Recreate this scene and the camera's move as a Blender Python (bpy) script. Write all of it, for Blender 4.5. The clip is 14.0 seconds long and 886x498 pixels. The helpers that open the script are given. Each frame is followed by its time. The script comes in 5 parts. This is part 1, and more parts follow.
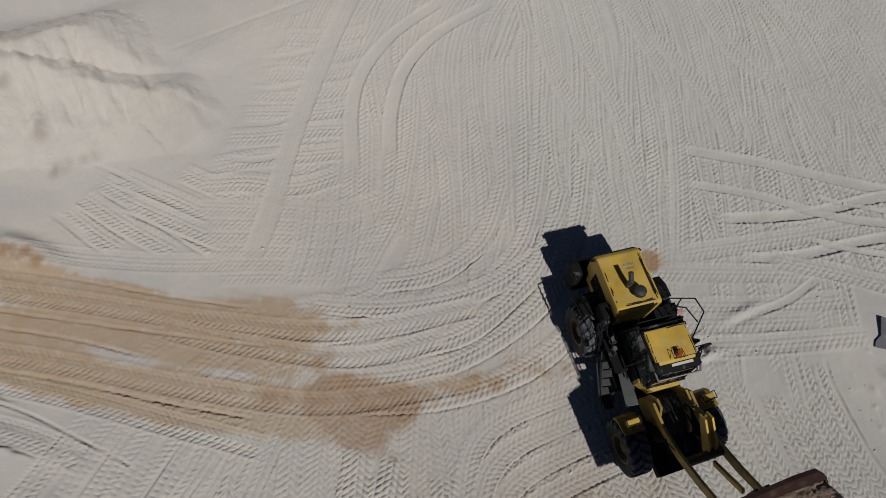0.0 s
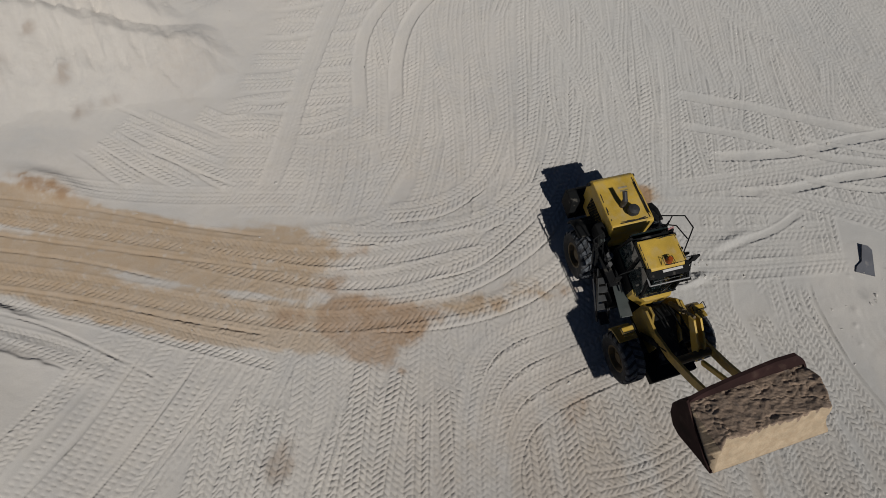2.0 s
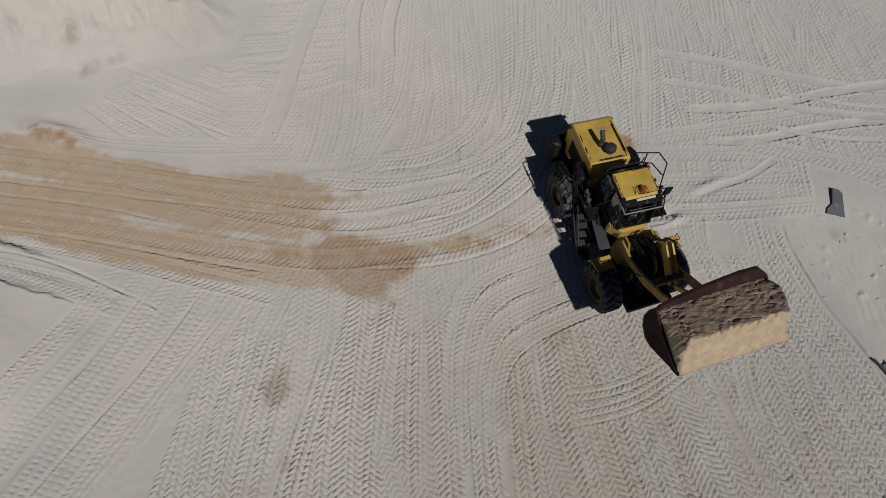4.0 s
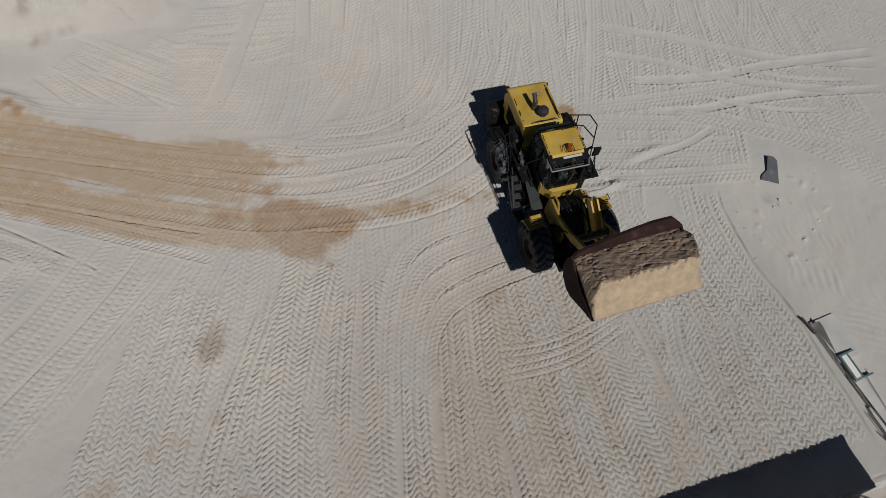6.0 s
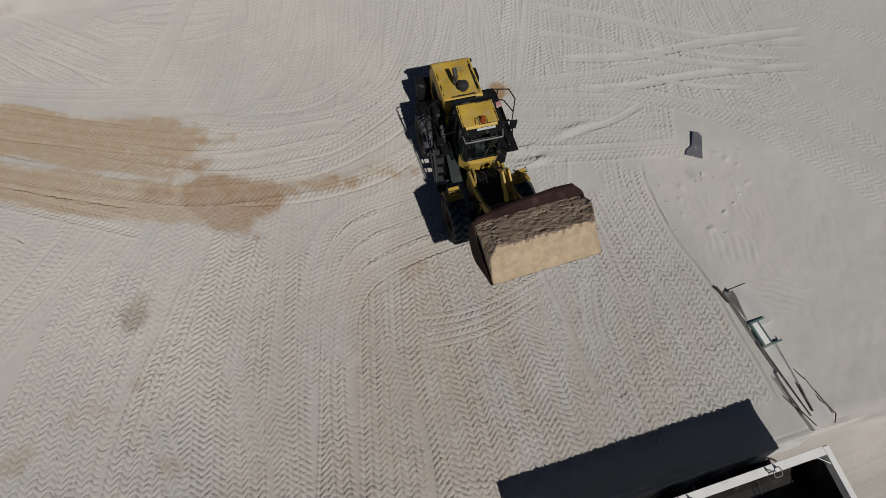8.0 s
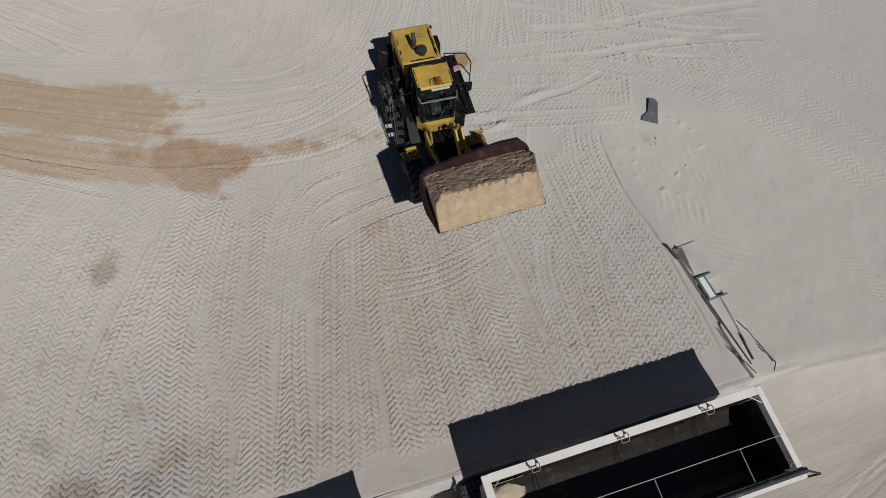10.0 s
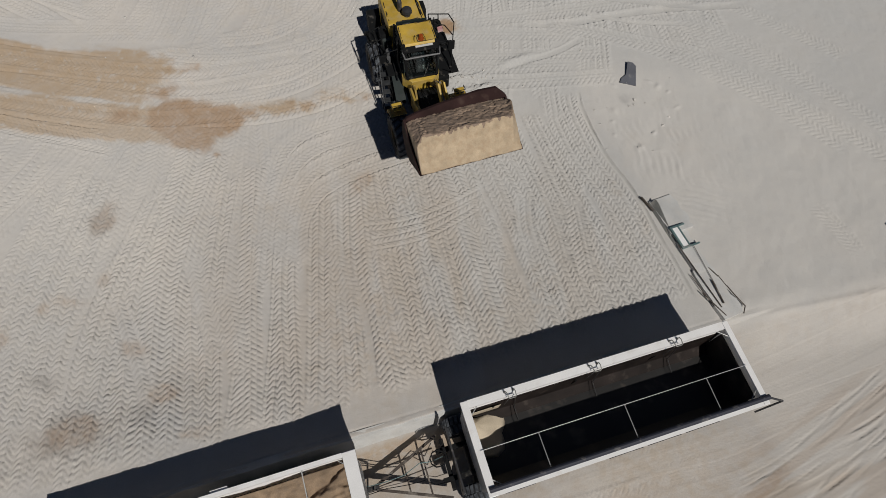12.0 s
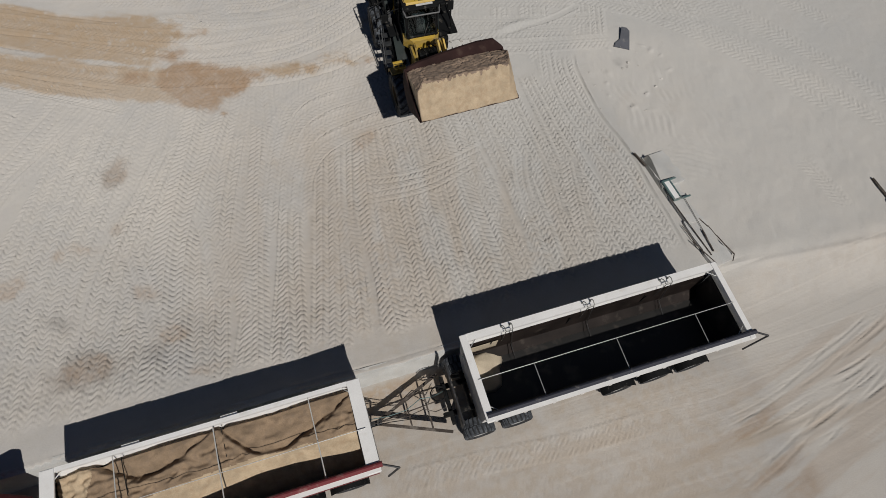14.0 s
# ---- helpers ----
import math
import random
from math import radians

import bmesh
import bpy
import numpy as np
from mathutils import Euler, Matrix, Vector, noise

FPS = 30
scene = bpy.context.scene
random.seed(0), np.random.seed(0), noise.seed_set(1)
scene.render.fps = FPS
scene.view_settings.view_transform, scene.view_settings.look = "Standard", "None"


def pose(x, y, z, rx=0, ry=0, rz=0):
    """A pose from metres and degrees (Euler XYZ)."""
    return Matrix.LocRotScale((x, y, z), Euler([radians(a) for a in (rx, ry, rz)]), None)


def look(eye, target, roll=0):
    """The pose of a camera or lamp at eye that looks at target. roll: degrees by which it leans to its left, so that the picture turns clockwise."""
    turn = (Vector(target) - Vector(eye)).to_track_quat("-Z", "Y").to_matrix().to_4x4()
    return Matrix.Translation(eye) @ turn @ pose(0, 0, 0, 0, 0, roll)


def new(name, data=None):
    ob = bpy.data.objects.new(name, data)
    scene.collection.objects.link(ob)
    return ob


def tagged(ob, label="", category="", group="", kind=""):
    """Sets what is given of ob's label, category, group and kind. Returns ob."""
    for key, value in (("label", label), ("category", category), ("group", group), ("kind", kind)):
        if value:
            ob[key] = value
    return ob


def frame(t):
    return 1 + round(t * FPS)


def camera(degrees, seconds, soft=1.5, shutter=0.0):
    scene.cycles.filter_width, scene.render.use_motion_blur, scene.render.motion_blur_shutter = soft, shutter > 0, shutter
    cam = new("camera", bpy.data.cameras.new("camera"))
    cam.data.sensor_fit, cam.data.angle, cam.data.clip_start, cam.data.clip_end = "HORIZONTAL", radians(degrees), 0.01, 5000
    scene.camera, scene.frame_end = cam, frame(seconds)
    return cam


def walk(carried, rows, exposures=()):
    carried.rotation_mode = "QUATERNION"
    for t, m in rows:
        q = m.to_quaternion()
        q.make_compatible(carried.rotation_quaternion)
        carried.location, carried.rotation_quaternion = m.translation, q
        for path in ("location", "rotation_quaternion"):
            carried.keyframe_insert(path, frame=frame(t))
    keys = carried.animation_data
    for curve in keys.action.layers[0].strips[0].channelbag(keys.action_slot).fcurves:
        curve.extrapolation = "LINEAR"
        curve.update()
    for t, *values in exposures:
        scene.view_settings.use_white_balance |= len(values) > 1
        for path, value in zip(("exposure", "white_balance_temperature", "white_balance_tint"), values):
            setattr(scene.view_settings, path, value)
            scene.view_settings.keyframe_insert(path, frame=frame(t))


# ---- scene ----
cam = camera(74.0, 14.0, soft=0.85)
EXPOSURES = [(0, -0.79), (8, -0.78), (11, -0.67), (14, -0.68)]
PATH = [
    (0, (3.219, -6.038, 18.346), (3.183, -5.197, 16.532), 3.7),
    (0.5, (3.293, -6.574, 18.326), (3.258, -5.73, 16.513), 3.7),
    (1, (3.289, -7.253, 18.288), (3.257, -6.407, 16.476), 3.9),
    (1.5, (3.282, -7.985, 18.271), (3.253, -7.137, 16.46), 4.0),
    (2, (3.268, -8.709, 18.303), (3.237, -7.862, 16.492), 3.9),
    (2.5, (3.309, -9.472, 18.343), (3.268, -8.618, 16.534), 3.2),
    (5, (4.88, -11.734, 18.2), (4.84, -10.868, 16.398), 3.0),
    (5.5, (5.463, -12.063, 18.099), (5.428, -11.189, 16.301), 3.3),
    (6, (6.026, -12.307, 18.017), (6.001, -11.429, 16.221), 4.0),
    (6.5, (6.717, -12.454, 18.019), (6.694, -11.578, 16.222), 4.0),
    (7, (7.419, -12.559, 18.057), (7.398, -11.688, 16.258), 4.1),
    (7.5, (8.033, -12.694, 18.093), (8.019, -11.828, 16.29), 4.5),
    (8, (8.532, -12.939, 18.111), (8.523, -12.075, 16.308), 4.7),
    (10.5, (10.265, -14.731, 18.335), (10.259, -13.884, 16.523), 4.7),
    (11, (10.431, -15.237, 18.316), (10.428, -14.384, 16.508), 4.8),
    (11.5, (10.596, -15.692, 18.355), (10.592, -14.839, 16.545), 4.8),
    (12, (10.692, -16.162, 18.356), (10.689, -15.308, 16.547), 4.8),
    (12.5, (10.704, -16.673, 18.315), (10.702, -15.815, 16.508), 4.8),
    (13, (10.767, -17.186, 18.308), (10.766, -16.325, 16.502), 4.9),
    (13.5, (10.802, -17.681, 18.296), (10.8, -16.821, 16.491), 4.8),
    (14, (10.879, -18.068, 18.272), (10.873, -17.209, 16.466), 4.5),
]
walk(cam, [(t, look(eye, target, roll)) for t, eye, target, roll in PATH], EXPOSURES)

# ---- world and sun ----
SUN_WAY = Vector((0.457, -0.777, 1.0)).normalized()      # from the ground towards the sun
world = bpy.data.worlds.new("world")
scene.world = world
world.use_nodes = True
wn = world.node_tree.nodes
sky = wn.new("ShaderNodeTexSky")
sky.sky_type = "NISHITA"
sky.sun_disc = False
sky.sun_elevation = math.asin(SUN_WAY.z)
sky.air_density, sky.dust_density, sky.ozone_density = 0.38, 0.1, 1.0
sky.sun_rotation = math.atan2(SUN_WAY.x, SUN_WAY.y)
wn["Background"].inputs["Strength"].default_value = 0.05
world.node_tree.links.new(sky.outputs[0], wn["Background"].inputs["Color"])
sun = new("sun", bpy.data.lights.new("sun", "SUN"))
sun.data.energy, sun.data.angle, sun.data.color = 5.0, radians(0.5), (1.0, 0.965, 0.915)
sun.matrix_world = look(SUN_WAY * 60, (0, 0, 0))


# ---- materials ----
def material(name, colour, rough=0.6, metal=0.0, vary=0.15, grain=0.08, scale=1.5, fine=40.0, bump=0.15,
             dust=0.0, dust_colour=(0.55, 0.50, 0.43), transmission=0.0, coat=0.0):
    """A painted or raw surface with broad patches, fine grain, relief and, if asked, dust on it."""
    m = bpy.data.materials.new(name)
    m.use_nodes = True
    n, l = m.node_tree.nodes, m.node_tree.links
    b = n["Principled BSDF"]
    co = n.new("ShaderNodeTexCoord")
    big, small = n.new("ShaderNodeTexNoise"), n.new("ShaderNodeTexNoise")
    big.inputs["Scale"].default_value, big.inputs["Detail"].default_value = scale, 5
    small.inputs["Scale"].default_value, small.inputs["Detail"].default_value = fine, 4
    l.new(co.outputs["Object"], big.inputs["Vector"])
    l.new(co.outputs["Object"], small.inputs["Vector"])
    last = None
    for src, amount in ((big, vary), (small, grain)):
        mix = n.new("ShaderNodeMix")
        mix.data_type, mix.blend_type = "RGBA", "MULTIPLY"
        mix.inputs["Factor"].default_value = 1.0
        ramp = n.new("ShaderNodeMapRange")
        ramp.inputs["From Min"].default_value, ramp.inputs["From Max"].default_value = 0.3, 0.7
        ramp.inputs["To Min"].default_value, ramp.inputs["To Max"].default_value = 1 - amount, 1 + amount
        l.new(src.outputs["Fac"], ramp.inputs["Value"])
        if last is None:
            mix.inputs["A"].default_value = (*colour, 1)
        else:
            l.new(last, mix.inputs["A"])
        l.new(ramp.outputs["Result"], mix.inputs["B"])
        last = mix.outputs["Result"]
    if dust:
        patch = n.new("ShaderNodeTexNoise")
        patch.inputs["Scale"].default_value, patch.inputs["Detail"].default_value = scale * 2.3, 8
        l.new(co.outputs["Object"], patch.inputs["Vector"])
        cover = n.new("ShaderNodeMapRange")
        cover.inputs["From Min"].default_value, cover.inputs["From Max"].default_value = 0.62 - 0.5 * dust, 0.85 - 0.3 * dust
        cover.inputs["To Max"].default_value = min(1.0, 0.35 + dust)
        l.new(patch.outputs["Fac"], cover.inputs["Value"])
        mix = n.new("ShaderNodeMix")
        mix.data_type = "RGBA"
        mix.inputs["B"].default_value = (*dust_colour, 1)
        l.new(cover.outputs["Result"], mix.inputs["Factor"])
        l.new(last, mix.inputs["A"])
        last = mix.outputs["Result"]
    l.new(last, b.inputs["Base Color"])
    b.inputs["Metallic"].default_value, b.inputs["Roughness"].default_value = metal, rough
    b.inputs["Transmission Weight"].default_value, b.inputs["Coat Weight"].default_value = transmission, coat
    if bump:
        bp = n.new("ShaderNodeBump")
        bp.inputs["Strength"].default_value, bp.inputs["Distance"].default_value = bump, 0.01
        l.new(small.outputs["Fac"], bp.inputs["Height"])
        l.new(bp.outputs["Normal"], b.inputs["Normal"])
    return m


def ground_material():
    """Pale lime sand; a colour attribute says where tan sand, brown soil, grey fines and ledge shade lie on it."""
    m = bpy.data.materials.new("lime_sand")
    m.use_nodes = True
    n, l = m.node_tree.nodes, m.node_tree.links
    b = n["Principled BSDF"]
    b.inputs["Roughness"].default_value = 0.95
    b.inputs["Specular IOR Level"].default_value = 0.1
    b.inputs["Diffuse Roughness"].default_value = 0.42
    co = n.new("ShaderNodeTexCoord")

    def noise_at(scale, detail, rough=0.6):
        t = n.new("ShaderNodeTexNoise")
        t.inputs["Scale"].default_value, t.inputs["Detail"].default_value = scale, detail
        t.inputs["Roughness"].default_value = rough
        l.new(co.outputs["Object"], t.inputs["Vector"])
        return t.outputs["Fac"]

    def ranged(value, a, z, lo=0.0, hi=1.0):
        r = n.new("ShaderNodeMapRange")
        for key, v in (("From Min", a), ("From Max", z), ("To Min", lo), ("To Max", hi)):
            r.inputs[key].default_value = v
        l.new(value, r.inputs["Value"])
        return r.outputs["Result"]

    def mixed(fac, a, c, mode="MIX"):
        x = n.new("ShaderNodeMix")
        x.data_type, x.blend_type = "RGBA", mode
        if isinstance(fac, float):
            x.inputs["Factor"].default_value = fac
        else:
            l.new(fac, x.inputs["Factor"])
        for key, v in (("A", a), ("B", c)):
            if isinstance(v, tuple):
                x.inputs[key].default_value = (*v, 1)
            else:
                l.new(v, x.inputs[key])
        return x.outputs["Result"]

    def times(a, c):
        x = n.new("ShaderNodeMath")
        x.operation = "MULTIPLY"
        l.new(a, x.inputs[0])
        if isinstance(c, float):
            x.inputs[1].default_value = c
        else:
            l.new(c, x.inputs[1])
        return x.outputs[0]

    att = n.new("ShaderNodeAttribute")
    att.attribute_name = "stain_shade"
    sep = n.new("ShaderNodeSeparateColor")
    l.new(att.outputs["Color"], sep.inputs["Color"])
    wide, mid, fine = noise_at(0.22, 6), noise_at(1.7, 8, 0.7), noise_at(28.0, 5, 0.7)
    col = mixed(ranged(wide, 0.35, 0.65), (0.455, 0.443, 0.427), (0.54, 0.508, 0.470))
    fresh = n.new("ShaderNodeAttribute")
    fresh.attribute_name = "cool"
    col = mixed(times(ranged(mid, 0.45, 0.75), 0.5), col, (0.49, 0.455, 0.40))
    col = mixed(times(fresh.outputs["Fac"], 0.75), col, (0.485, 0.483, 0.466))
    col = mixed(times(sep.outputs[2], ranged(mid, 0.3, 0.6, 0.35, 1.0)), col, (0.25, 0.235, 0.22))
    col = mixed(times(sep.outputs[0], ranged(mid, 0.3, 0.6, 0.72, 1.0)), col, (0.405, 0.31, 0.216))
    col = mixed(times(sep.outputs[1], ranged(mid, 0.3, 0.6, 0.6, 1.0)), col, (0.335, 0.220, 0.132))
    col = mixed(times(att.outputs["Alpha"], ranged(mid, 0.3, 0.7, 0.5, 1.0)), col, (0.60, 0.57, 0.525))
    grain = ranged(fine, 0.3, 0.7, 0.93, 1.07)
    col = mixed(1.0, col, grain, "MULTIPLY")
    l.new(col, b.inputs["Base Color"])
    bp = n.new("ShaderNodeBump")
    bp.inputs["Strength"].default_value, bp.inputs["Distance"].default_value = 0.38, 0.03
    l.new(fine, bp.inputs["Height"])
    l.new(bp.outputs["Normal"], b.inputs["Normal"])
    return m


YELLOW = material("yellow_paint", (0.51, 0.335, 0.05), 0.55, vary=0.2, dust=0.3, dust_colour=(0.47, 0.37, 0.19))
BLACK = material("black_paint", (0.008, 0.0085, 0.009), 0.75, dust=0.02)
BLACK.node_tree.nodes["Principled BSDF"].inputs["Specular IOR Level"].default_value = 0.15
GRIME = material("oily_grime", (0.02, 0.017, 0.012), 0.8, vary=0.4)
DECAL = material("faded_decal", (0.30, 0.25, 0.15), 0.6, vary=0.3, dust=0.2)
DARK = material("dark_steel", (0.04, 0.04, 0.042), 0.55, metal=0.3, dust=0.1)
# worn yellow, its colour darkened to stand for the bucket's shadow on these parts
SHADED_YELLOW = material("worn_shaded_yellow", (0.085, 0.056, 0.018), 0.6, vary=0.35, dust=0.3, dust_colour=(0.10, 0.085, 0.07), scale=3.0)
RUBBER = material("tyre_rubber", (0.016, 0.017, 0.019), 0.85, bump=0.4, dust=0.25, dust_colour=(0.10, 0.10, 0.105))
TREAD = material("dusty_tyre_tread", (0.04, 0.045, 0.052), 0.9, vary=0.3, bump=0.3, dust=0.4, dust_colour=(0.15, 0.163, 0.18), scale=4.0)
# worn yellow mixed midway between its lit tone and its shaded tone
ARM = material("worn_half_shaded_paint", (0.30, 0.20, 0.035), 0.55, vary=0.3, dust=0.35, dust_colour=(0.14, 0.10, 0.05), scale=3.0)
SEAT = material("dark_seat_cloth", (0.02, 0.03, 0.034), 0.8, vary=0.2)
PANEL = material("grey_green_plate", (0.045, 0.055, 0.052), 0.5, metal=0.2, vary=0.2, dust=0.2, dust_colour=(0.10, 0.105, 0.10))
STEP = material("dusty_step_steel", (0.03, 0.032, 0.034), 0.6, metal=0.2, vary=0.4, dust=0.15, dust_colour=(0.09, 0.088, 0.085), scale=6.0)
GLASS = material("tinted_glass", (0.02, 0.03, 0.03), 0.06, vary=0.0, grain=0.0, bump=0.0, coat=0.3)
CLEAR = material("cab_glass", (0.25, 0.32, 0.33), 0.03, vary=0.0, grain=0.0, bump=0.0, transmission=1.0)
WHITE = material("white_paint", (0.80, 0.79, 0.77), 0.42, vary=0.05, grain=0.04, dust=0.1, coat=0.1)
LINER = material("black_liner", (0.02, 0.019, 0.018), 0.45, dust=0.12, dust_colour=(0.16, 0.13, 0.11), scale=0.9)
SCRAPED = material("scraped_panel", (0.017, 0.0125, 0.011), 0.6, vary=0.5, dust=0.05, dust_colour=(0.15, 0.125, 0.105), scale=1.2)
SCRAPED.node_tree.nodes["Principled BSDF"].inputs["Specular IOR Level"].default_value = 0.15
RED = material("red_tarpaulin", (0.16, 0.02, 0.025), 0.7, dust=0.1)
NAVY = material("navy_tarpaulin", (0.02, 0.022, 0.035), 0.65, dust=0.08)
CABLE = material("galvanised_steel", (0.42, 0.42, 0.41), 0.5, metal=0.4)
STEEL = material("grey_steel", (0.16, 0.16, 0.16), 0.5, metal=0.4)
MAT = material("dull_blue_grey", (0.11, 0.114, 0.13), 0.8, dust=0.1)
BUCKET_STEEL = material("worn_bucket_steel", (0.028, 0.014, 0.013), 0.85, metal=0.0, vary=0.4, dust=0.04, dust_colour=(0.12, 0.085, 0.065))
BUCKET_STEEL.node_tree.nodes["Principled BSDF"].inputs["Specular IOR Level"].default_value = 0.15
FADED = material("faded_red_board", (0.36, 0.17, 0.17), 0.7, vary=0.3, dust=0.3)
AMBER = material("amber_plastic", (0.30, 0.06, 0.008), 0.4, vary=0.3)
TAIL_RED = material("red_plastic", (0.45, 0.02, 0.02), 0.3)
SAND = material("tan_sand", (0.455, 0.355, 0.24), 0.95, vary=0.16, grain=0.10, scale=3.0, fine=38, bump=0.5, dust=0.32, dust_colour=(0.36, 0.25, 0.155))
# brown soil, coloured darker too for the slope turned from the sun
SHADED_SOIL = material("shaded_brown_soil", (0.255, 0.187, 0.137), 0.97, vary=0.3, grain=0.14, scale=3.0, fine=45, bump=0.8, dust=0.2, dust_colour=(0.20, 0.17, 0.15))
SLUMPED = material("slumped_brown_soil", (0.25, 0.178, 0.115), 0.97, vary=0.25, grain=0.14, scale=3.0, fine=45, bump=0.7, dust=0.25, dust_colour=(0.20, 0.15, 0.11))
SPILT = material("spilt_tan_sand", (0.47, 0.40, 0.30), 0.95, vary=0.15, grain=0.08, bump=0.4)
LUMP = material("dried_sand", (0.53, 0.505, 0.465), 0.95, bump=0.5)
CONCRETE = material("weathered_concrete", (0.51, 0.505, 0.485), 0.9, vary=0.12, bump=0.4, dust=0.25, dust_colour=(0.51, 0.48, 0.43))
DULL = material("dull_grey_steel", (0.21, 0.21, 0.195), 0.7, metal=0.1, vary=0.25, dust=0.2)
TEAL = material("teal_steel", (0.12, 0.19, 0.19), 0.6, metal=0.3, dust=0.2)
RUST = material("rusty_steel", (0.075, 0.06, 0.05), 0.75, metal=0.3, vary=0.3, dust=0.2)
GROUND = ground_material()


# ---- mesh helpers ----
def part(name, bm, mat, parent=None, label="", smooth=False):
    """Links a bmesh as one mesh object under a thing or under a part."""
    bmesh.ops.recalc_face_normals(bm, faces=bm.faces)
    me = bpy.data.meshes.new(name)
    bm.to_mesh(me)
    bm.free()
    for mt in (mat if isinstance(mat, (list, tuple)) else [mat]):
        me.materials.append(mt)
    if smooth:
        me.polygons.foreach_set("use_smooth", [True] * len(me.polygons))
    ob = new(name, me)
    if parent is not None:
        ob.parent = parent
    if label:
        ob["label"] = label
    return ob


def thing(name, m, label, category, group=""):
    ob = new(name)
    ob.empty_display_size = 0.2
    ob.matrix_world = m
    return tagged(ob, label, category, group)


def box(bm, size, at=(0, 0, 0), turn=(0, 0, 0), bevel=0.0):
    r = bmesh.ops.create_cube(bm, size=1.0)
    bmesh.ops.scale(bm, vec=size, verts=r["verts"])
    if bevel:
        edges = list({e for v in r["verts"] for e in v.link_edges})
        out = bmesh.ops.bevel(bm, geom=edges, offset=bevel, segments=2, affect="EDGES", profile=0.6)
        vs = list({v for f in out["faces"] for v in f.verts} | {v for v in r["verts"] if v.is_valid})
    else:
        vs = r["verts"]
    bmesh.ops.transform(bm, matrix=pose(*at, *turn), verts=vs)
    return vs


def boxes(*rows, bevel=0.0):
    """A bmesh of several boxes: rows of (size, place) or (size, place, turn)."""
    bm = bmesh.new()
    for r in rows:
        box(bm, r[0], r[1], r[2] if len(r) > 2 else (0, 0, 0), bevel)
    return bm


def rod(bm, a, b, r, seg=8, r2=None):
    a, b = Vector(a), Vector(b)
    d = b - a
    m = Matrix.Translation((a + b) / 2) @ d.to_track_quat("Z", "Y").to_matrix().to_4x4()
    bmesh.ops.create_cone(bm, cap_ends=True, segments=seg, radius1=r, radius2=r if r2 is None else r2, depth=d.length, matrix=m)


def rods(*rows, r=0.02, seg=6):
    """A bmesh of round bars along polylines."""
    bm = bmesh.new()
    for row in rows:
        for a, b in zip(row, row[1:]):
            rod(bm, a, b, r, seg)
    return bm


def prism(bm, outline, y0, y1, bevel=0.0):
    """An outline of (x, z) points drawn out from y0 to y1."""
    n = len(outline)
    a = [bm.verts.new((x, y0, z)) for x, z in outline]
    b = [bm.verts.new((x, y1, z)) for x, z in outline]
    faces = [bm.faces.new(a), bm.faces.new(list(reversed(b)))]
    for i in range(n):
        faces.append(bm.faces.new((a[i], b[i], b[(i + 1) % n], a[(i + 1) % n])))
    if bevel:
        edges = list({e for f in faces for e in f.edges})
        bmesh.ops.bevel(bm, geom=edges, offset=bevel, segments=2, affect="EDGES", profile=0.6)


def plate(bm, outline, thick, axis_y0):
    prism(bm, outline, axis_y0 - thick / 2, axis_y0 + thick / 2)


def lathe(bm, profile, seg=28, at=(0, 0, 0)):
    """A profile of (radius, y) turned round the y axis."""
    rings = []
    for k in range(seg):
        a = 2 * math.pi * k / seg
        rings.append([bm.verts.new((at[0] + r * math.cos(a), at[1] + y, at[2] + r * math.sin(a))) for r, y in profile])
    for k in range(seg):
        p, q = rings[k], rings[(k + 1) % seg]
        for i in range(len(profile) - 1):
            bm.faces.new((p[i], p[i + 1], q[i + 1], q[i]))


# ---- ground: one sheet with tyre tracks pressed into it ----
def lattice(seed, x, y):
    """Smooth value noise, 0 to 1, on arrays of places."""
    table = np.random.RandomState(seed).rand(256, 256)
    xi, yi = np.floor(x).astype(int), np.floor(y).astype(int)
    fx, fy = x - xi, y - yi
    fx, fy = fx * fx * (3 - 2 * fx), fy * fy * (3 - 2 * fy)
    a, b = table[xi % 256, yi % 256], table[(xi + 1) % 256, yi % 256]
    c, d = table[xi % 256, (yi + 1) % 256], table[(xi + 1) % 256, (yi + 1) % 256]
    return (a * (1 - fx) + b * fx) * (1 - fy) + (c * (1 - fx) + d * fx) * fy


def fractal(seed, x, y, scale, octaves=4):
    total, amp, norm = 0.0, 1.0, 0.0
    for k in range(octaves):
        total = total + amp * lattice(seed + k, x * scale + 17.3 * k, y * scale - 9.1 * k)
        norm += amp
        amp, scale = amp * 0.5, scale * 2.03
    return total / norm


def step(a, b, v):
    t = np.clip((v - a) / (b - a), 0, 1)
    return t * t * (3 - 2 * t)


def spaced(stops):
    """Coordinates from stops of (start, spacing), each run up to the next start."""
    out = []
    for (a, d), (b, _) in zip(stops, stops[1:]):
        out.append(np.arange(a, b, d)[: max(1, int(round((b - a) / d)))])
    return np.concatenate(out + [[stops[-1][0]]])


def far(sign, start):
    return sign * (abs(start) + np.cumsum(0.3 * 1.28 ** np.arange(1, 35)))


XS = np.concatenate([far(-1, -18)[::-1], spaced([(-18, 0.08), (-13, 0.05), (-5, 0.034), (19.4, 0.055), (30, 1)]), far(1, 30)])
YS = np.concatenate([far(-1, -21)[::-1], spaced([(-21, 0.09), (-16.5, 0.045), (-14.5, 0.029), (-3.5, 0.04), (8, 0.06), (17, 1)]), far(1, 17)])
GX, GY = np.meshgrid(XS, YS, indexing="ij")
TURN = radians(21.7)                     # the way the road train stands
AX, AY = math.cos(TURN), math.sin(TURN)
ROAD = -0.9                              # the loading road lies below the pad
EDGE = (8.72, -13.86)                    # a place on the pad's edge


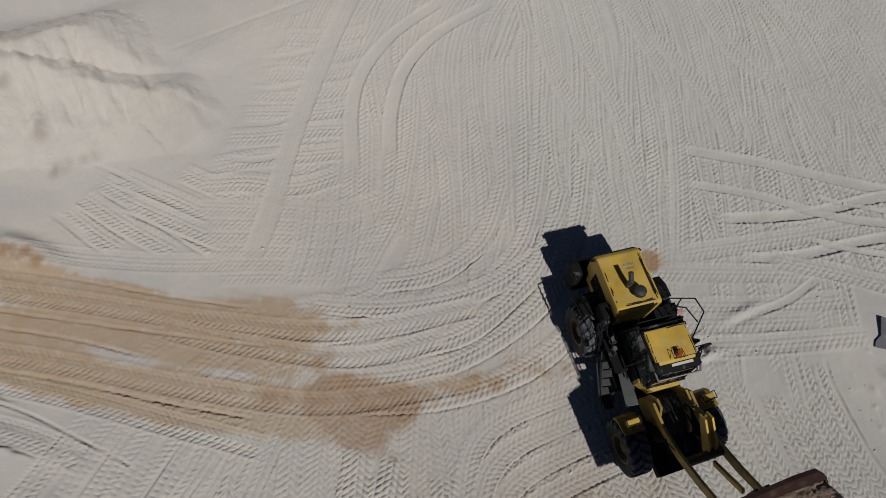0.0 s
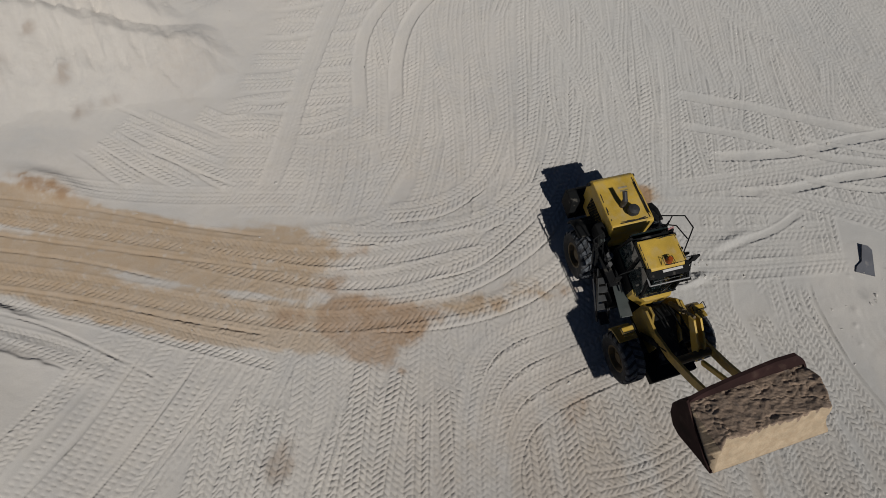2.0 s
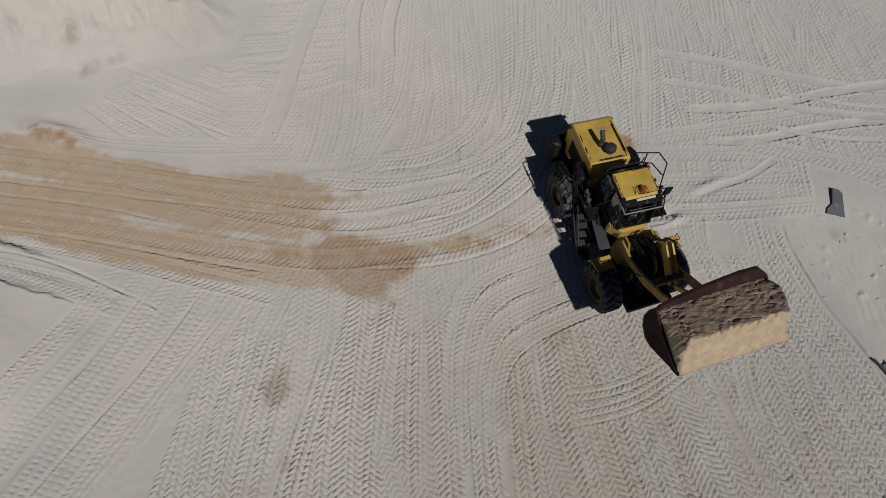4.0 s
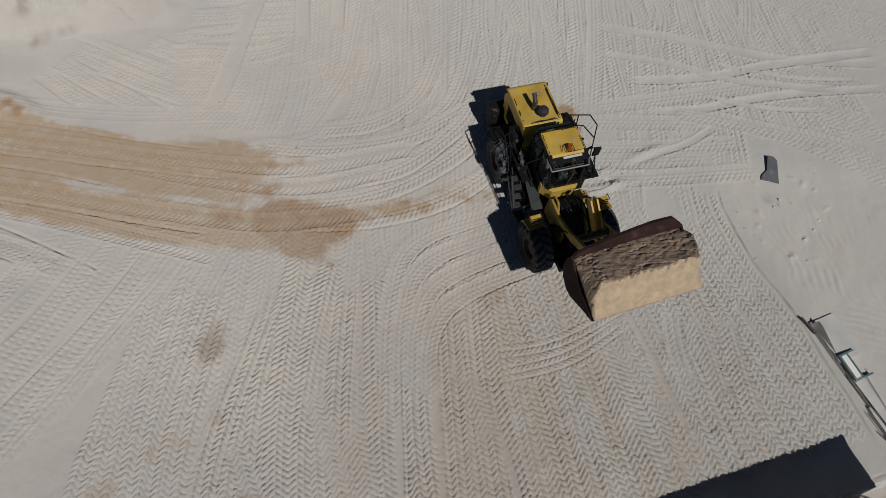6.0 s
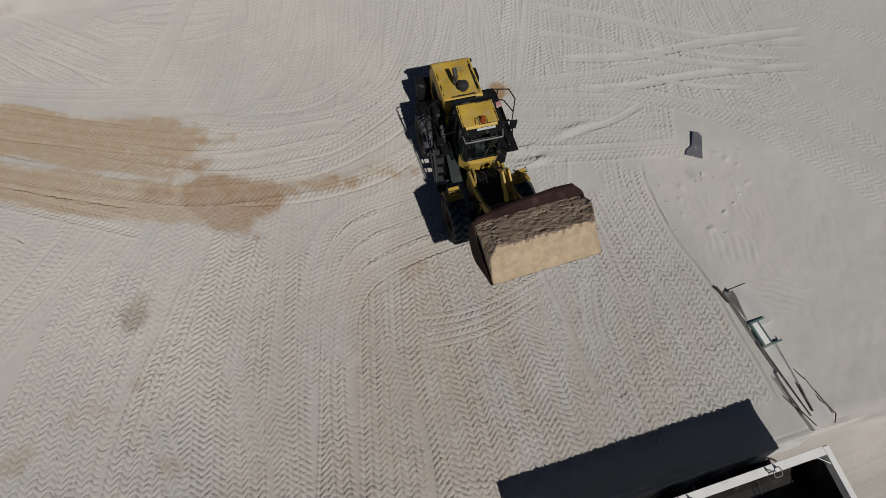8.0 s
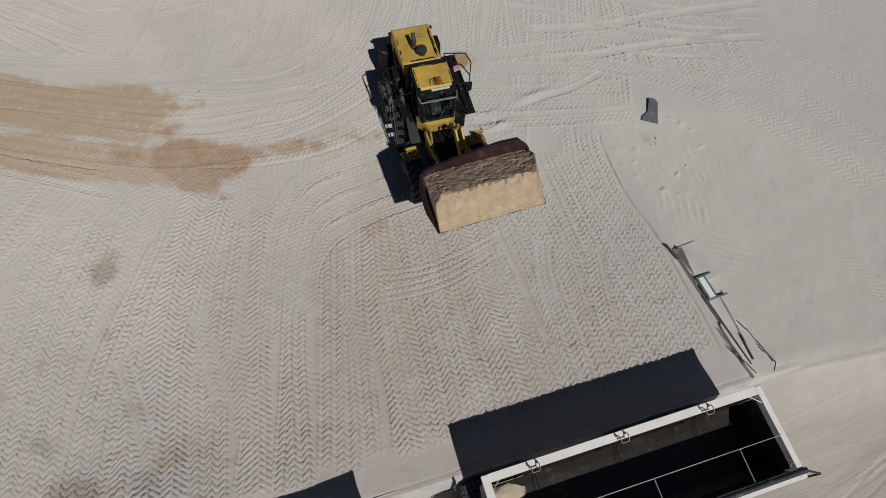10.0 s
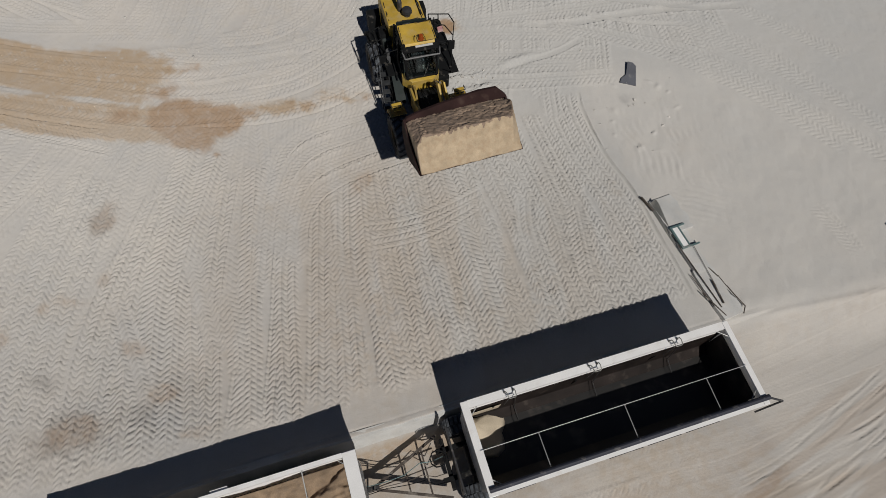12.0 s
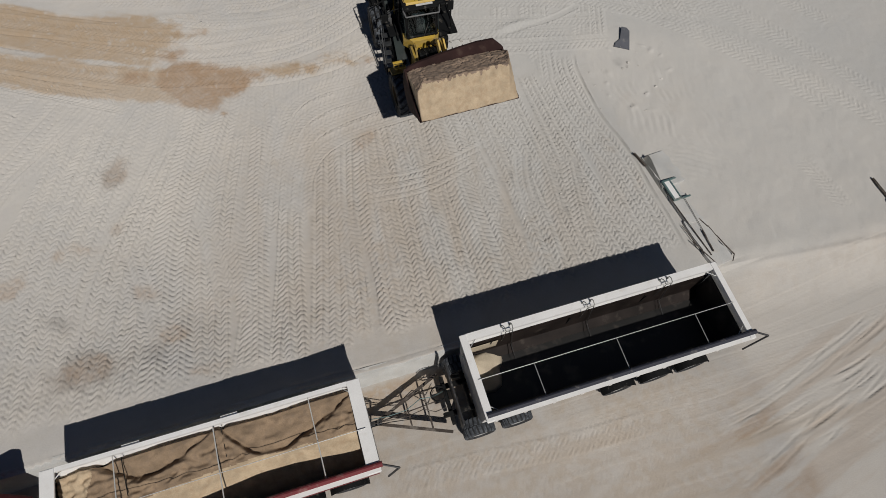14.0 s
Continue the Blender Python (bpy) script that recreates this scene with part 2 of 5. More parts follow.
def past_edge(x, y):
    """How far a place lies beyond the pad's edge, towards the road."""
    return (x - EDGE[0]) * AY - (y - EDGE[1]) * AX


def pad_rise(along_):
    """The pad's edge stands a little higher beside the front trailer."""
    return 0.30 * step(1.0, -2.0, along_)


H = 0.10 * (fractal(3, GX, GY, 0.12) - 0.5) + 0.05 * (fractal(9, GX, GY, 0.5, 3) - 0.5) + 0.02 * (fractal(12, GX, GY, 2.2, 3) - 0.5)


def heap(x, y, height, rx, ry, turn=0.0, power=1.0):
    c, s = math.cos(radians(turn)), math.sin(radians(turn))
    u, v = (GX - x) * c + (GY - y) * s, -(GX - x) * s + (GY - y) * c
    return height * np.exp(-((u / rx) ** 2 + (v / ry) ** 2) ** power)


ROUGH = fractal(21, GX, GY, 0.9, 5)
RIDGES = 1 - np.abs(2 * fractal(27, GX, GY, 0.32, 3) - 1) * 1.6
RILLS = fractal(29, (GX + 0.6 * GY) * 2.4, (GY - 0.6 * GX) * 0.5, 1.0, 4)
H -= heap(-14.5, 12.2, 0.8, 3.5, 1.2, 25)
H += heap(-11.2, 0.75, 0.35, 1.6, 0.5, -12, 1.6) * (0.6 + 0.8 * ROUGH)
H += heap(-11.2, -8.0, 0.55, 3.2, 2.2, -15, 1.8)
H += heap(-9.6, -5.0, 0.12, 2.6, 0.25, -14)

# tracks: the ground that each wheel pressed
RNG = random.Random(7)


def smooth_line(points, gap=0.3):
    """A smooth curve through the points, as places about a gap apart."""
    p = [Vector(q).to_2d() for q in points]
    p = [p[0] * 2 - p[1]] + p + [p[-1] * 2 - p[-2]]
    out = []
    for a, b, c, d in zip(p, p[1:], p[2:], p[3:]):
        n = max(2, int((c - b).length / gap))
        for k in range(n):
            t = k / n
            out.append(0.5 * ((2 * b) + (c - a) * t + (2 * a - 5 * b + 4 * c - d) * t * t + (3 * b - a - 3 * c + d) * t ** 3))
    return out + [p[-2]]


def strip(points, width):
    """For the places within a strip along a curve: index box, way along, way across."""
    line = np.array(smooth_line(points))
    lo, hi = line.min(0) - width, line.max(0) + width
    i0, i1 = np.searchsorted(XS, (lo[0], hi[0]))
    j0, j1 = np.searchsorted(YS, (lo[1], hi[1]))
    if i1 - i0 < 2 or j1 - j0 < 2:
        return None
    best = np.full((i1 - i0, j1 - j0), 9.0)
    u, v = np.zeros_like(best), np.zeros_like(best)
    gone = 0.0
    for a, b in zip(line, line[1:]):
        d = b - a
        size = float(np.hypot(*d))
        if size < 1e-6:
            continue
        d = d / size
        e0, e1 = np.searchsorted(XS[i0:i1], (min(a[0], b[0]) - width, max(a[0], b[0]) + width))
        f0, f1 = np.searchsorted(YS[j0:j1], (min(a[1], b[1]) - width, max(a[1], b[1]) + width))
        x, y = GX[i0 + e0:i0 + e1, j0 + f0:j0 + f1] - a[0], GY[i0 + e0:i0 + e1, j0 + f0:j0 + f1] - a[1]
        along, side = x * d[0] + y * d[1], -x * d[1] + y * d[0]
        off = np.hypot(np.maximum(np.maximum(-along, along - size), 0), side)
        win = best[e0:e1, f0:f1]
        better = off < win
        win[better] = off[better]
        u[e0:e1, f0:f1][better] = gone + along[better]
        v[e0:e1, f0:f1][better] = side[better]
        gone += size
    return (slice(i0, i1), slice(j0, j1)), u, v, best, gone


BLOCKS = np.random.RandomState(13).rand(256, 256)


def tyre_track(points, width=0.66, pitch=0.17, deep=0.03, sink=0.02, style="zig", keep=0.15, fade=0.6, lip=0.5):
    """Presses one wheel's tread into the ground along a curve."""
    got = strip(points, width * 0.9)
    if not got:
        return
    at, u, v, off, size = got
    s = v / (width / 2)
    wob = RNG.random()
    if style == "zig":
        tri = np.abs(2 * ((v / 0.42 + wob) % 1.0) - 1)
        phase = u / pitch + 0.8 * np.clip((tri - 0.22) / 0.56, 0, 1)
    elif style == "chevron":
        phase = (u + 1.0 * np.abs(v)) / pitch
    elif style == "dash":
        phase = u / pitch + 0.5 * (s > 0)
    else:
        phase = (u + 0.75 * np.abs(v)) / pitch + 0.5 * (s > 0)
    phase = phase + 0.3 * (lattice(31, GX[at] * 2.2, GY[at] * 2.2) - 0.5) + 0.22 * (lattice(37, GX[at] * 5.5, GY[at] * 5.5) - 0.5)
    lug = np.minimum(1.0, 1.35 * np.abs(np.sin(math.pi * phase)) ** 0.8)
    if style == "vee":
        lug = np.minimum(lug, 1 - 0.8 * np.exp(-(s / 0.07) ** 2))
        lug = np.minimum(lug, 1 - 0.6 * np.exp(-((np.abs(s) - 0.5) / 0.08) ** 2))
    elif style == "zig":
        column = v / 0.21 + 2 * wob
        lug = np.minimum(lug, 1 - 0.75 * np.abs(np.cos(math.pi * column)) ** 9)
        lug = lug * (0.84 + 0.24 * BLOCKS[np.floor(phase).astype(int) % 256, np.floor(column + 0.5).astype(int) % 256])
    elif style == "dash":
        lug = 1 - (1 - lug) * step(0.32, 0.16, np.abs(np.abs(s) - 0.5))
    else:
        lug = np.maximum(np.minimum(lug, 1 - 0.6 * np.exp(-((np.abs(s) - 0.55) / 0.06) ** 2)), np.exp(-(s / 0.12) ** 2))
    patchy = 0.66 + 0.38 * lattice(33, GX[at] * 0.9, GY[at] * 0.9) + 0.3 * lattice(35, GX[at] * 4, GY[at] * 4)
    inside = step(1.04, 0.92, np.abs(s)) * step(0, fade, u) * step(0, fade, size - u)
    berm = lip * deep * np.exp(-((np.abs(s) - 1.1) / 0.12) ** 2) * step(0, fade, u) * step(0, fade, size - u)
    base = H[at] * 1.0
    flat = BASE[at] * (1 - keep) + base * keep
    H[at] = base * (1 - inside) + inside * (flat - sink + 1.5 * deep * lug * patchy) + berm


def furrow(points, width, depth, rim=0.0):
    """A smooth scraped band: minus depth is a ridge."""
    got = strip(points, width * 1.4)
    if not got:
        return
    at, u, v, off, size = got
    s = np.abs(v) / (width / 2)
    ends = step(0, 0.8, u) * step(0, 0.8, size - u)
    inside = step(1.1, 0.75, s) * ends
    H[at] = H[at] * (1 - inside * 0.85) + inside * 0.85 * (BASE[at] - depth * (0.4 + 1.0 * lattice(43, GX[at] * 1.4, GY[at] * 1.4)) * (1 - 0.5 * s * s)) + rim * ends * (0.2 + 0.9 * lattice(39, GX[at] * 2.1, GY[at] * 2.1)) * np.exp(-((s - 1.12) / 0.14) ** 2)


def scarp(points, height, face=0.09, reach=0.8, rag=1.0):
    """A low bank that falls off on the left of its way, ragged or smooth."""
    got = strip(points, reach * 1.7)
    if not got:
        return
    at, u, v, off, size = got
    ends = step(0, 1.0, u) * step(0, 1.5, size - u)
    cut = -v + 0.5 * rag * (ROUGH[at] - 0.5) + 0.12 * rag * (lattice(47, GX[at] * 5, GY[at] * 5) - 0.5)
    H[at] += height * ends * step(0.0, face, cut) * np.exp(-(np.maximum(cut, 0) / reach) ** 2)


def ridge(points, heights, left, right, rag=0.25):
    """A heaped bank: its crest's heights along the way, and its slope on either side."""
    rise = np.zeros_like(H)
    got = strip(points, max(heights) / min(left, right) * 1.6)
    if got:
        at, u, v, off, size = got
        crest = np.interp(u / size, np.linspace(0, 1, len(heights)), heights)
        d = np.abs(v + rag * (ROUGH[at] - 0.5) * 2) + np.maximum(off - np.abs(v), 0)
        d = np.sqrt(d * d + 0.02) - 0.14
        rise[at] = np.maximum(crest - d * np.where(v > 0, left, right), 0) * step(0, 0.6, crest)
    return rise


# spoil heap: a front bank with a long sunny side, a second one behind it, and the foot of its fan
front = ridge([(-20, 7.0), (-14.1, 7.6), (-12.6, 7.6), (-10.8, 7.3), (-8.9, 7.3), (-7.2, 7.35), (-5.2, 6.8)], (2.1, 1.85, 1.6, 1.25, 0.95, 0.7, 0.0), 0.62, 0.33)
behind = ridge([(-17, 6.8), (-14.9, 7.9), (-13.8, 8.7), (-12.8, 9.5), (-11.8, 9.8), (-10.8, 9.3), (-9.7, 8.9), (-8.2, 9.0)], (1.0, 1.1, 1.2, 1.3, 1.2, 0.9, 0.5, 0.0), 0.55, 0.42)
spur = ridge([(-8.0, 7.3), (-7.2, 6.7), (-6.4, 5.9), (-5.9, 5.2)], (0.75, 0.62, 0.42, 0.0), 0.5, 0.36, 0.15)
low_bank = ridge([(-9.4, 8.9), (-8.3, 9.1), (-7.6, 10.0), (-6.2, 11.3), (-4.8, 12.5), (-3.6, 13.7)], (0.1, 0.2, 0.24, 0.2, 0.15, 0.0), 0.5, 0.2, 0.1)
HEAPS = np.maximum.reduce([front, behind, spur, low_bank])
H += HEAPS * (0.94 + 0.12 * RIDGES) + step(0.1, 0.6, HEAPS) * (0.14 * (ROUGH - 0.5) + 0.46 * (RILLS - 0.5))
scarp([(-9.0, 6.9), (-8.6, 6.2), (-8.2, 5.7), (-7.4, 5.1), (-6.9, 4.8)], 0.13, 0.18, 1.6, 0.5)
BASE = H.copy()


def flow(x, y):
    """The way in which machines mostly drive at a place of the yard, in degrees."""
    right_way = 92 + 4 * max(0.0, y - 10) + 2.0 * max(0.0, x - 14)
    left_way = 97 - 7 * max(0.0, y - 8.5)
    f = max(0.0, min(1.0, (x - 4) / 2))
    up = left_way * (1 - f) + right_way * f
    turn_in = max(0.0, min(1.0, (4.5 - x) / 7)) * max(0.0, min(1.0, (3.5 - y) / 4))
    way = up * (1 - turn_in) + 8 * turn_in
    low = max(0.0, min(1.0, (-3.6 - y) / 1.0))
    right_ = max(0.0, min(1.0, (x + 3.2) / 2.5))
    return way * (1 - low) + low * (66 * (1 - right_) + (97 + 1.1 * x) * right_)


# the yard: wheel beside wheel all the way across, then stray tracks over them
starts = [Vector((-2.6 + 0.6 * k + RNG.uniform(-0.1, 0.1), 2.6 + RNG.uniform(-0.5, 0.5))) for k in range(42)]
starts += [Vector((19.5 + 0.75 * k, 5.0 + 1.0 * k)) for k in range(9)]
RNG.shuffle(starts)
for p in starts:
    pts, a = [p.copy()], flow(p.x, p.y + 2) + RNG.uniform(-3, 3)
    for _ in range(9):
        p = p + Vector((math.cos(radians(a)), math.sin(radians(a)))) * 1.6
        a += 0.6 * (flow(p.x, p.y) - a) + RNG.gauss(0, 1.5)
        pts.append(p.copy())
    tyre_track(pts, width=0.7, style=RNG.choice(("vee", "vee", "zig")), deep=RNG.uniform(0.03, 0.046), pitch=RNG.uniform(0.19, 0.235), keep=0.2, fade=1.0)
for k in range(150):
    old = k < 60
    p = Vector((RNG.uniform(-5.5, 22), RNG.uniform(-3.5, 13))) if old else Vector((RNG.uniform(-9, 15), RNG.uniform(-13, -3.2)))
    a = flow(p.x, p.y) + RNG.gauss(0, 10)
    pts = [p.copy()]
    for _ in range(RNG.randint(3, 7)):
        p = p + Vector((math.cos(radians(a)), math.sin(radians(a)))) * 1.6
        a += 0.4 * (flow(p.x, p.y) - a) + RNG.gauss(0, 3)
        pts.append(p.copy())
    if past_edge(*pts[0]) > -0.9:
        continue
    tyre_track(pts, style=RNG.choice(("zig", "vee", "vee")), width=0.68, deep=RNG.uniform(0.03, 0.048) * (1.0 if old else 0.7), pitch=RNG.uniform(0.18, 0.215), keep=0.22, fade=1.0)
for pts in ([(6.9, 16), (7.6, 12.5), (9.0, 9.0), (10.0, 3.8)], [(9.3, 15.2), (11.0, 10.7), (11.2, 6.7), (11.0, 3.0)], [(5.6, 15.5), (6.4, 11), (7.8, 7.5), (8.6, 3.5)],
            [(3.2, 2.3), (2.7, 5.7), (1.7, 8.7), (1.2, 11)], [(4.4, 2.6), (4.1, 5.7), (3.4, 9), (3.0, 12.5)], [(12.6, 15.7), (14.4, 12.1), (19.6, 10.3), (25, 9.2)],
            [(13.5, 14.0), (16, 11.5), (21, 9.3), (27, 7.2)], [(10.4, 13.5), (12.6, 10.3), (13.3, 8.0)], [(16, 15.8), (20, 13.6), (26, 11)], [(14, 9.9), (14.3, 8.6), (14.2, 7.8)]):
    tyre_track(pts, style="vee", deep=0.036, sink=0.025, keep=0.1, pitch=0.21)
# tracks that fan out from the spoil heap
for pts in ([(-9.6, 3.8), (-7.6, 2.95), (-5.4, 1.9), (-4.2, 1.3)], [(-8.9, 4.0), (-6.4, 3.2), (-3.8, 2.3)], [(-6.9, 4.5), (-5.2, 3.9), (-3.6, 3.3)], [(-10.4, 2.5), (-9.0, 1.7), (-7.9, 1.2)],
            [(-10.0, 3.1), (-8.0, 2.1), (-6.0, 1.3)], [(-8.4, 3.1), (-6.2, 2.4), (-3.8, 1.7)]):
    tyre_track(pts, style="vee", deep=0.062, sink=0.05, keep=0.05, pitch=0.2, fade=0.3, lip=0.8)
    furrow([Vector(q) + Vector((-0.1, -0.42)) for q in pts], 0.14, 0.06, 0.03)
for k in range(8):
    y = 4.0 + 1.0 * k
    tyre_track([(-6.2 + 0.2 * k, y + RNG.uniform(-0.3, 0.3)), (-4.4, y + 0.3), (-2.6, y + RNG.uniform(0.3, 0.9)), (-1.0, y + 1.1)], style="vee", width=0.72, deep=0.056, sink=0.035, keep=0.03, pitch=0.2, lip=0.8)
for k in range(4):
    furrow([(-5.6, 5.2 + 1.6 * k), (-4.2, 5.3 + 1.65 * k), (-2.6, 5.9 + 1.7 * k)], 0.28, 0.03, 0.03)
furrow([(-11.0, 2.4), (-10.0, 1.9), (-8.9, 1.2)], 0.3, 0.06, 0.02)
furrow([(-10.5, 4.55), (-8.8, 4.0), (-6.9, 3.2)], 0.2, 0.04, 0.02)
tyre_track([(-11.5, 0.75), (-7.2, 0.85), (-3.9, 1.2), (-2, 1.4)], style="vee", deep=0.03, sink=0.05)
tyre_track([(-9.0, 9.6), (-6.4, 11.4), (-3.4, 13.5)], style="vee", deep=0.02)
furrow([(-9.2, 9.9), (-6.6, 11.7), (-3.6, 13.8)], 0.2, 0.05)
# wheel marks beside the haul way's bend
for k in range(6):
    y = 0.9 + 0.5 * k
    tyre_track([(-4.6 - 0.3 * k, y - 0.25), (-2.8, y), (-1.0, y + 0.15), (0.8, y + 0.5 + 0.1 * k)], style="vee", deep=0.036, sink=0.02, keep=0.15, pitch=0.2)
for k in range(3):
    tyre_track([(-2.2 + 0.8 * k, 0.2), (-2.0 + 0.8 * k, 2.0), (-2.1 + 0.8 * k, 4.2)], style="zig", deep=0.03, sink=0.02, keep=0.2, pitch=0.2, fade=1.0)
# graded bands
furrow([(-2.1, 14.5), (-2.8, 10.4), (-3.2, 6.7), (-3.3, 3.3), (-3.6, 1.1)], 0.75, 0.03, 0.02)
tyre_track([(-2.2, 14), (-2.9, 9), (-3.25, 5), (-3.55, 1.5)], style="vee", deep=0.014, sink=0.03, keep=0.3)
furrow([(1.7, 14.2), (-0.2, 11.9), (-1.1, 9.8), (-1.2, 7.8), (-0.65, 4.9)], 0.55, 0.05, 0.045)
furrow([(3.8, 14.3), (1.6, 12.2), (0.55, 10.2), (0.3, 8.0), (0.57, 5.7)], 0.55, 0.05, 0.045)
furrow([(-0.3, 4.3), (0.1, 3.5), (0.3, 2.6)], 0.4, 0.02, 0.03)
# the loader's turn from the haul way up to the yard
for k, pts in enumerate(([(-3, -1.3), (-0.3, -0.9), (3.1, 0.25), (5.2, 2.3), (5.9, 4.2), (6.1, 7)], [(-0.6, -2.5), (2.5, -1.85), (4.7, -0.6), (6.6, 1.4), (7.5, 4), (7.8, 7)],
                         [(-1.5, 0.0), (1.3, 0.15), (3.9, 0.95), (5.5, 2.05), (6.4, 3.1), (7.0, 5.5)], [(0.3, -3.1), (3.2, -2.6), (5.8, -1.4), (7.8, 0.6), (8.8, 3)],
                         [(0.5, 0.9), (2.6, 1.5), (4.2, 3.0), (4.8, 5.5)], [(2, -1.2), (4, -0.3), (6, 1.9), (6.9, 4.4)])):
    tyre_track(pts, style="vee", deep=0.048, sink=0.03, keep=0.08, pitch=0.2)
    furrow([Vector(q) + Vector((0.3, -0.3)) for q in pts[:-1]], 0.09, 0.05, 0.025)
# haul way
for pts in ([(-14, -0.6), (-9, -0.75), (-4, -0.95), (0.2, -0.75), (4.5, 0.6)], [(-14, -2.6), (-9, -2.75), (-4, -3.1), (0, -3.1), (4, -2.0)],
            [(-14, -3.4), (-9, -3.6), (-4.5, -4.2), (-1.5, -4.6)], [(-12, -4.6), (-8.5, -5.0), (-5.2, -6.0)], [(-6, -1.3), (-3, -1.6), (0.5, -1.6), (3.4, -0.6)]):
    tyre_track(pts, width=0.68, style="chevron", deep=0.046, sink=0.06, keep=0.03, pitch=0.21)
for pts in ([(-14, -1.25), (-9, -1.4), (-5.5, -1.5), (-2, -1.55)], [(-14, -1.8), (-9, -1.95), (-6, -2.3)], [(-14, -3.1), (-9, -3.25), (-5, -3.6), (-2, -3.8)], [(-14, 0.15), (-9.5, 0.0), (-6, -0.25), (-3, -0.35)],
            [(-12.5, -3.9), (-9.5, -4.2), (-6.8, -5.0), (-5.0, -5.6)]):
    furrow(pts, 0.13, 0.055, 0.025)
for pts in ([(-13, -3.4), (-11.5, -3.6), (-10.2, -3.9), (-9.0, -4.05)], [(-13, -4.7), (-10.9, -5.0), (-8.5, -5.45), (-7.4, -5.9)]):
    scarp(pts, 0.13, 0.12, 0.8, 0.6)
# loading pad: wheel beside wheel down to the edge
lanes = []
for k in range(50):
    s = -13.0 + k * 0.62 + RNG.uniform(-0.12, 0.12)
    if s > 9.4:
        break
    end = Vector((EDGE[0] + AX * s + 0.32, EDGE[1] + AY * s + 0.9 + RNG.uniform(0, 0.45)))
    f = min(1.0, max(0.0, (end.x - 1) / 15.0))
    ang = radians(97 + f * 17 + RNG.uniform(-3, 3))
    run = 10.8 + 0.8 * math.sin(k * 0.8) - 2.0 * f
    d = Vector((math.cos(ang), math.sin(ang)))
    n = Vector((-d.y, d.x))
    lanes.append([end, end + d * run * 0.5 + n * RNG.uniform(-0.3, 0.3), end + d * run - n * (0.8 - f)])
RNG.shuffle(lanes)
for lane in lanes:
    tyre_track(lane, width=0.76, style=RNG.choice(("zig", "zig", "zig", "zig", "zig", "vee")), deep=RNG.uniform(0.045, 0.06), pitch=RNG.uniform(0.175, 0.19), fade=0.5, lip=0.1)
for k in range(12):
    s = RNG.uniform(-8, 9)
    a = radians(RNG.uniform(93, 122))
    p = Vector((EDGE[0] + AX * s, EDGE[1] + AY * s + RNG.uniform(1.5, 6)))
    d = Vector((math.cos(a), math.sin(a)))
    tyre_track([p, p + d * 1.5 + Vector((RNG.uniform(-0.15, 0.15), 0)), p + d * RNG.uniform(2.5, 4.5)], width=0.66, style=RNG.choice(("zig", "vee")), deep=RNG.uniform(0.034, 0.044), pitch=0.18, fade=0.8)
for k in range(6):
    x, w = 0.78 * k + RNG.uniform(-0.2, 0.2), RNG.uniform(-0.3, 0.3)
    way = [(-3.2 - x, -4.9 + 0.12 * k), (-4.4 - x + w, -7.5), (-5.6 - x, -9.8), (-7.2 - x - w, -13)]
    tyre_track(way, style=RNG.choice(("dash", "dash", "zig")), deep=RNG.uniform(0.028, 0.044), sink=0.03, width=RNG.uniform(0.5, 0.7), keep=0.12, pitch=RNG.uniform(0.17, 0.2), fade=1.2)
    if k % 2:
        furrow([Vector(q) + Vector((-0.4, 0)) for q in way], RNG.uniform(0.12, 0.3), 0.03, 0.03)
for k in range(4):
    r = 0.62 * k
    tyre_track([(7.9 + r, -1.7 - 0.9 * r), (4.8 + 0.85 * r, -3.4 - 1.0 * r), (4.25 + 0.75 * r, -5.5 - 0.7 * r), (4.4 + 0.75 * r, -8.2 - 0.3 * r)], width=0.6, style="vee", deep=0.028, pitch=0.185)
    furrow([(7.6 + r, -2.1 - 0.9 * r), (5.1 + 0.85 * r, -3.6 - 1.0 * r), (4.55 + 0.75 * r, -5.5 - 0.7 * r), (4.7 + 0.75 * r, -7.6 - 0.3 * r)], 0.07, 0.012, 0.006)
for pts in ([(12.6, -4.5), (9.8, -6.4), (7.4, -7.1)], [(12.2, -5.3), (10.0, -6.95), (7.6, -7.8)]):
    tyre_track(pts, width=0.6, style="zig", deep=0.042, sink=0.012, keep=0.3, pitch=0.18, fade=1.2, lip=0.1)
furrow([(11.6, -4.4), (12.9, -7.0), (13.8, -9.2)], 0.2, 0.03)
furrow([(8.0, -9.3), (8.6, -11.0), (9.0, -12.9)], 0.26, 0.03)
for x, y in ((6.1, -8.5), (6.5, -7.6), (6.35, -9.2)):
    furrow([(x - 0.1, y + 0.5), (x + 0.05, y), (x + 0.1, y - 0.5)], 0.3, 0.04, 0.03)
# tracks across the far side of the pad, and out to the right
for pts in ([(9.5, 1.2), (13, 1.5), (16.8, 2.2)], [(9.5, -0.3), (13, 0.15), (17.2, 0.95)], [(8.5, 2.3), (12, 2.6), (16, 3.0)], [(9.0, 0.5), (12.5, 0.85), (15.5, 1.3)],
            [(14, 3.4), (18, 2.8), (22, 1.0), (26, -1.8)], [(15, 5.0), (20, 4.0), (25, 1.4), (29, -1.4)], [(17, 6.8), (22, 5.6), (27, 3.0)],
            [(11, 3.2), (14, 4.0), (18, 5.2)], [(17.0, 3.0), (20.6, 2.4), (24.5, 0.2), (28, -2.4)]):
    tyre_track(pts, style="vee", deep=0.027, sink=0.025, keep=0.25, pitch=0.2)
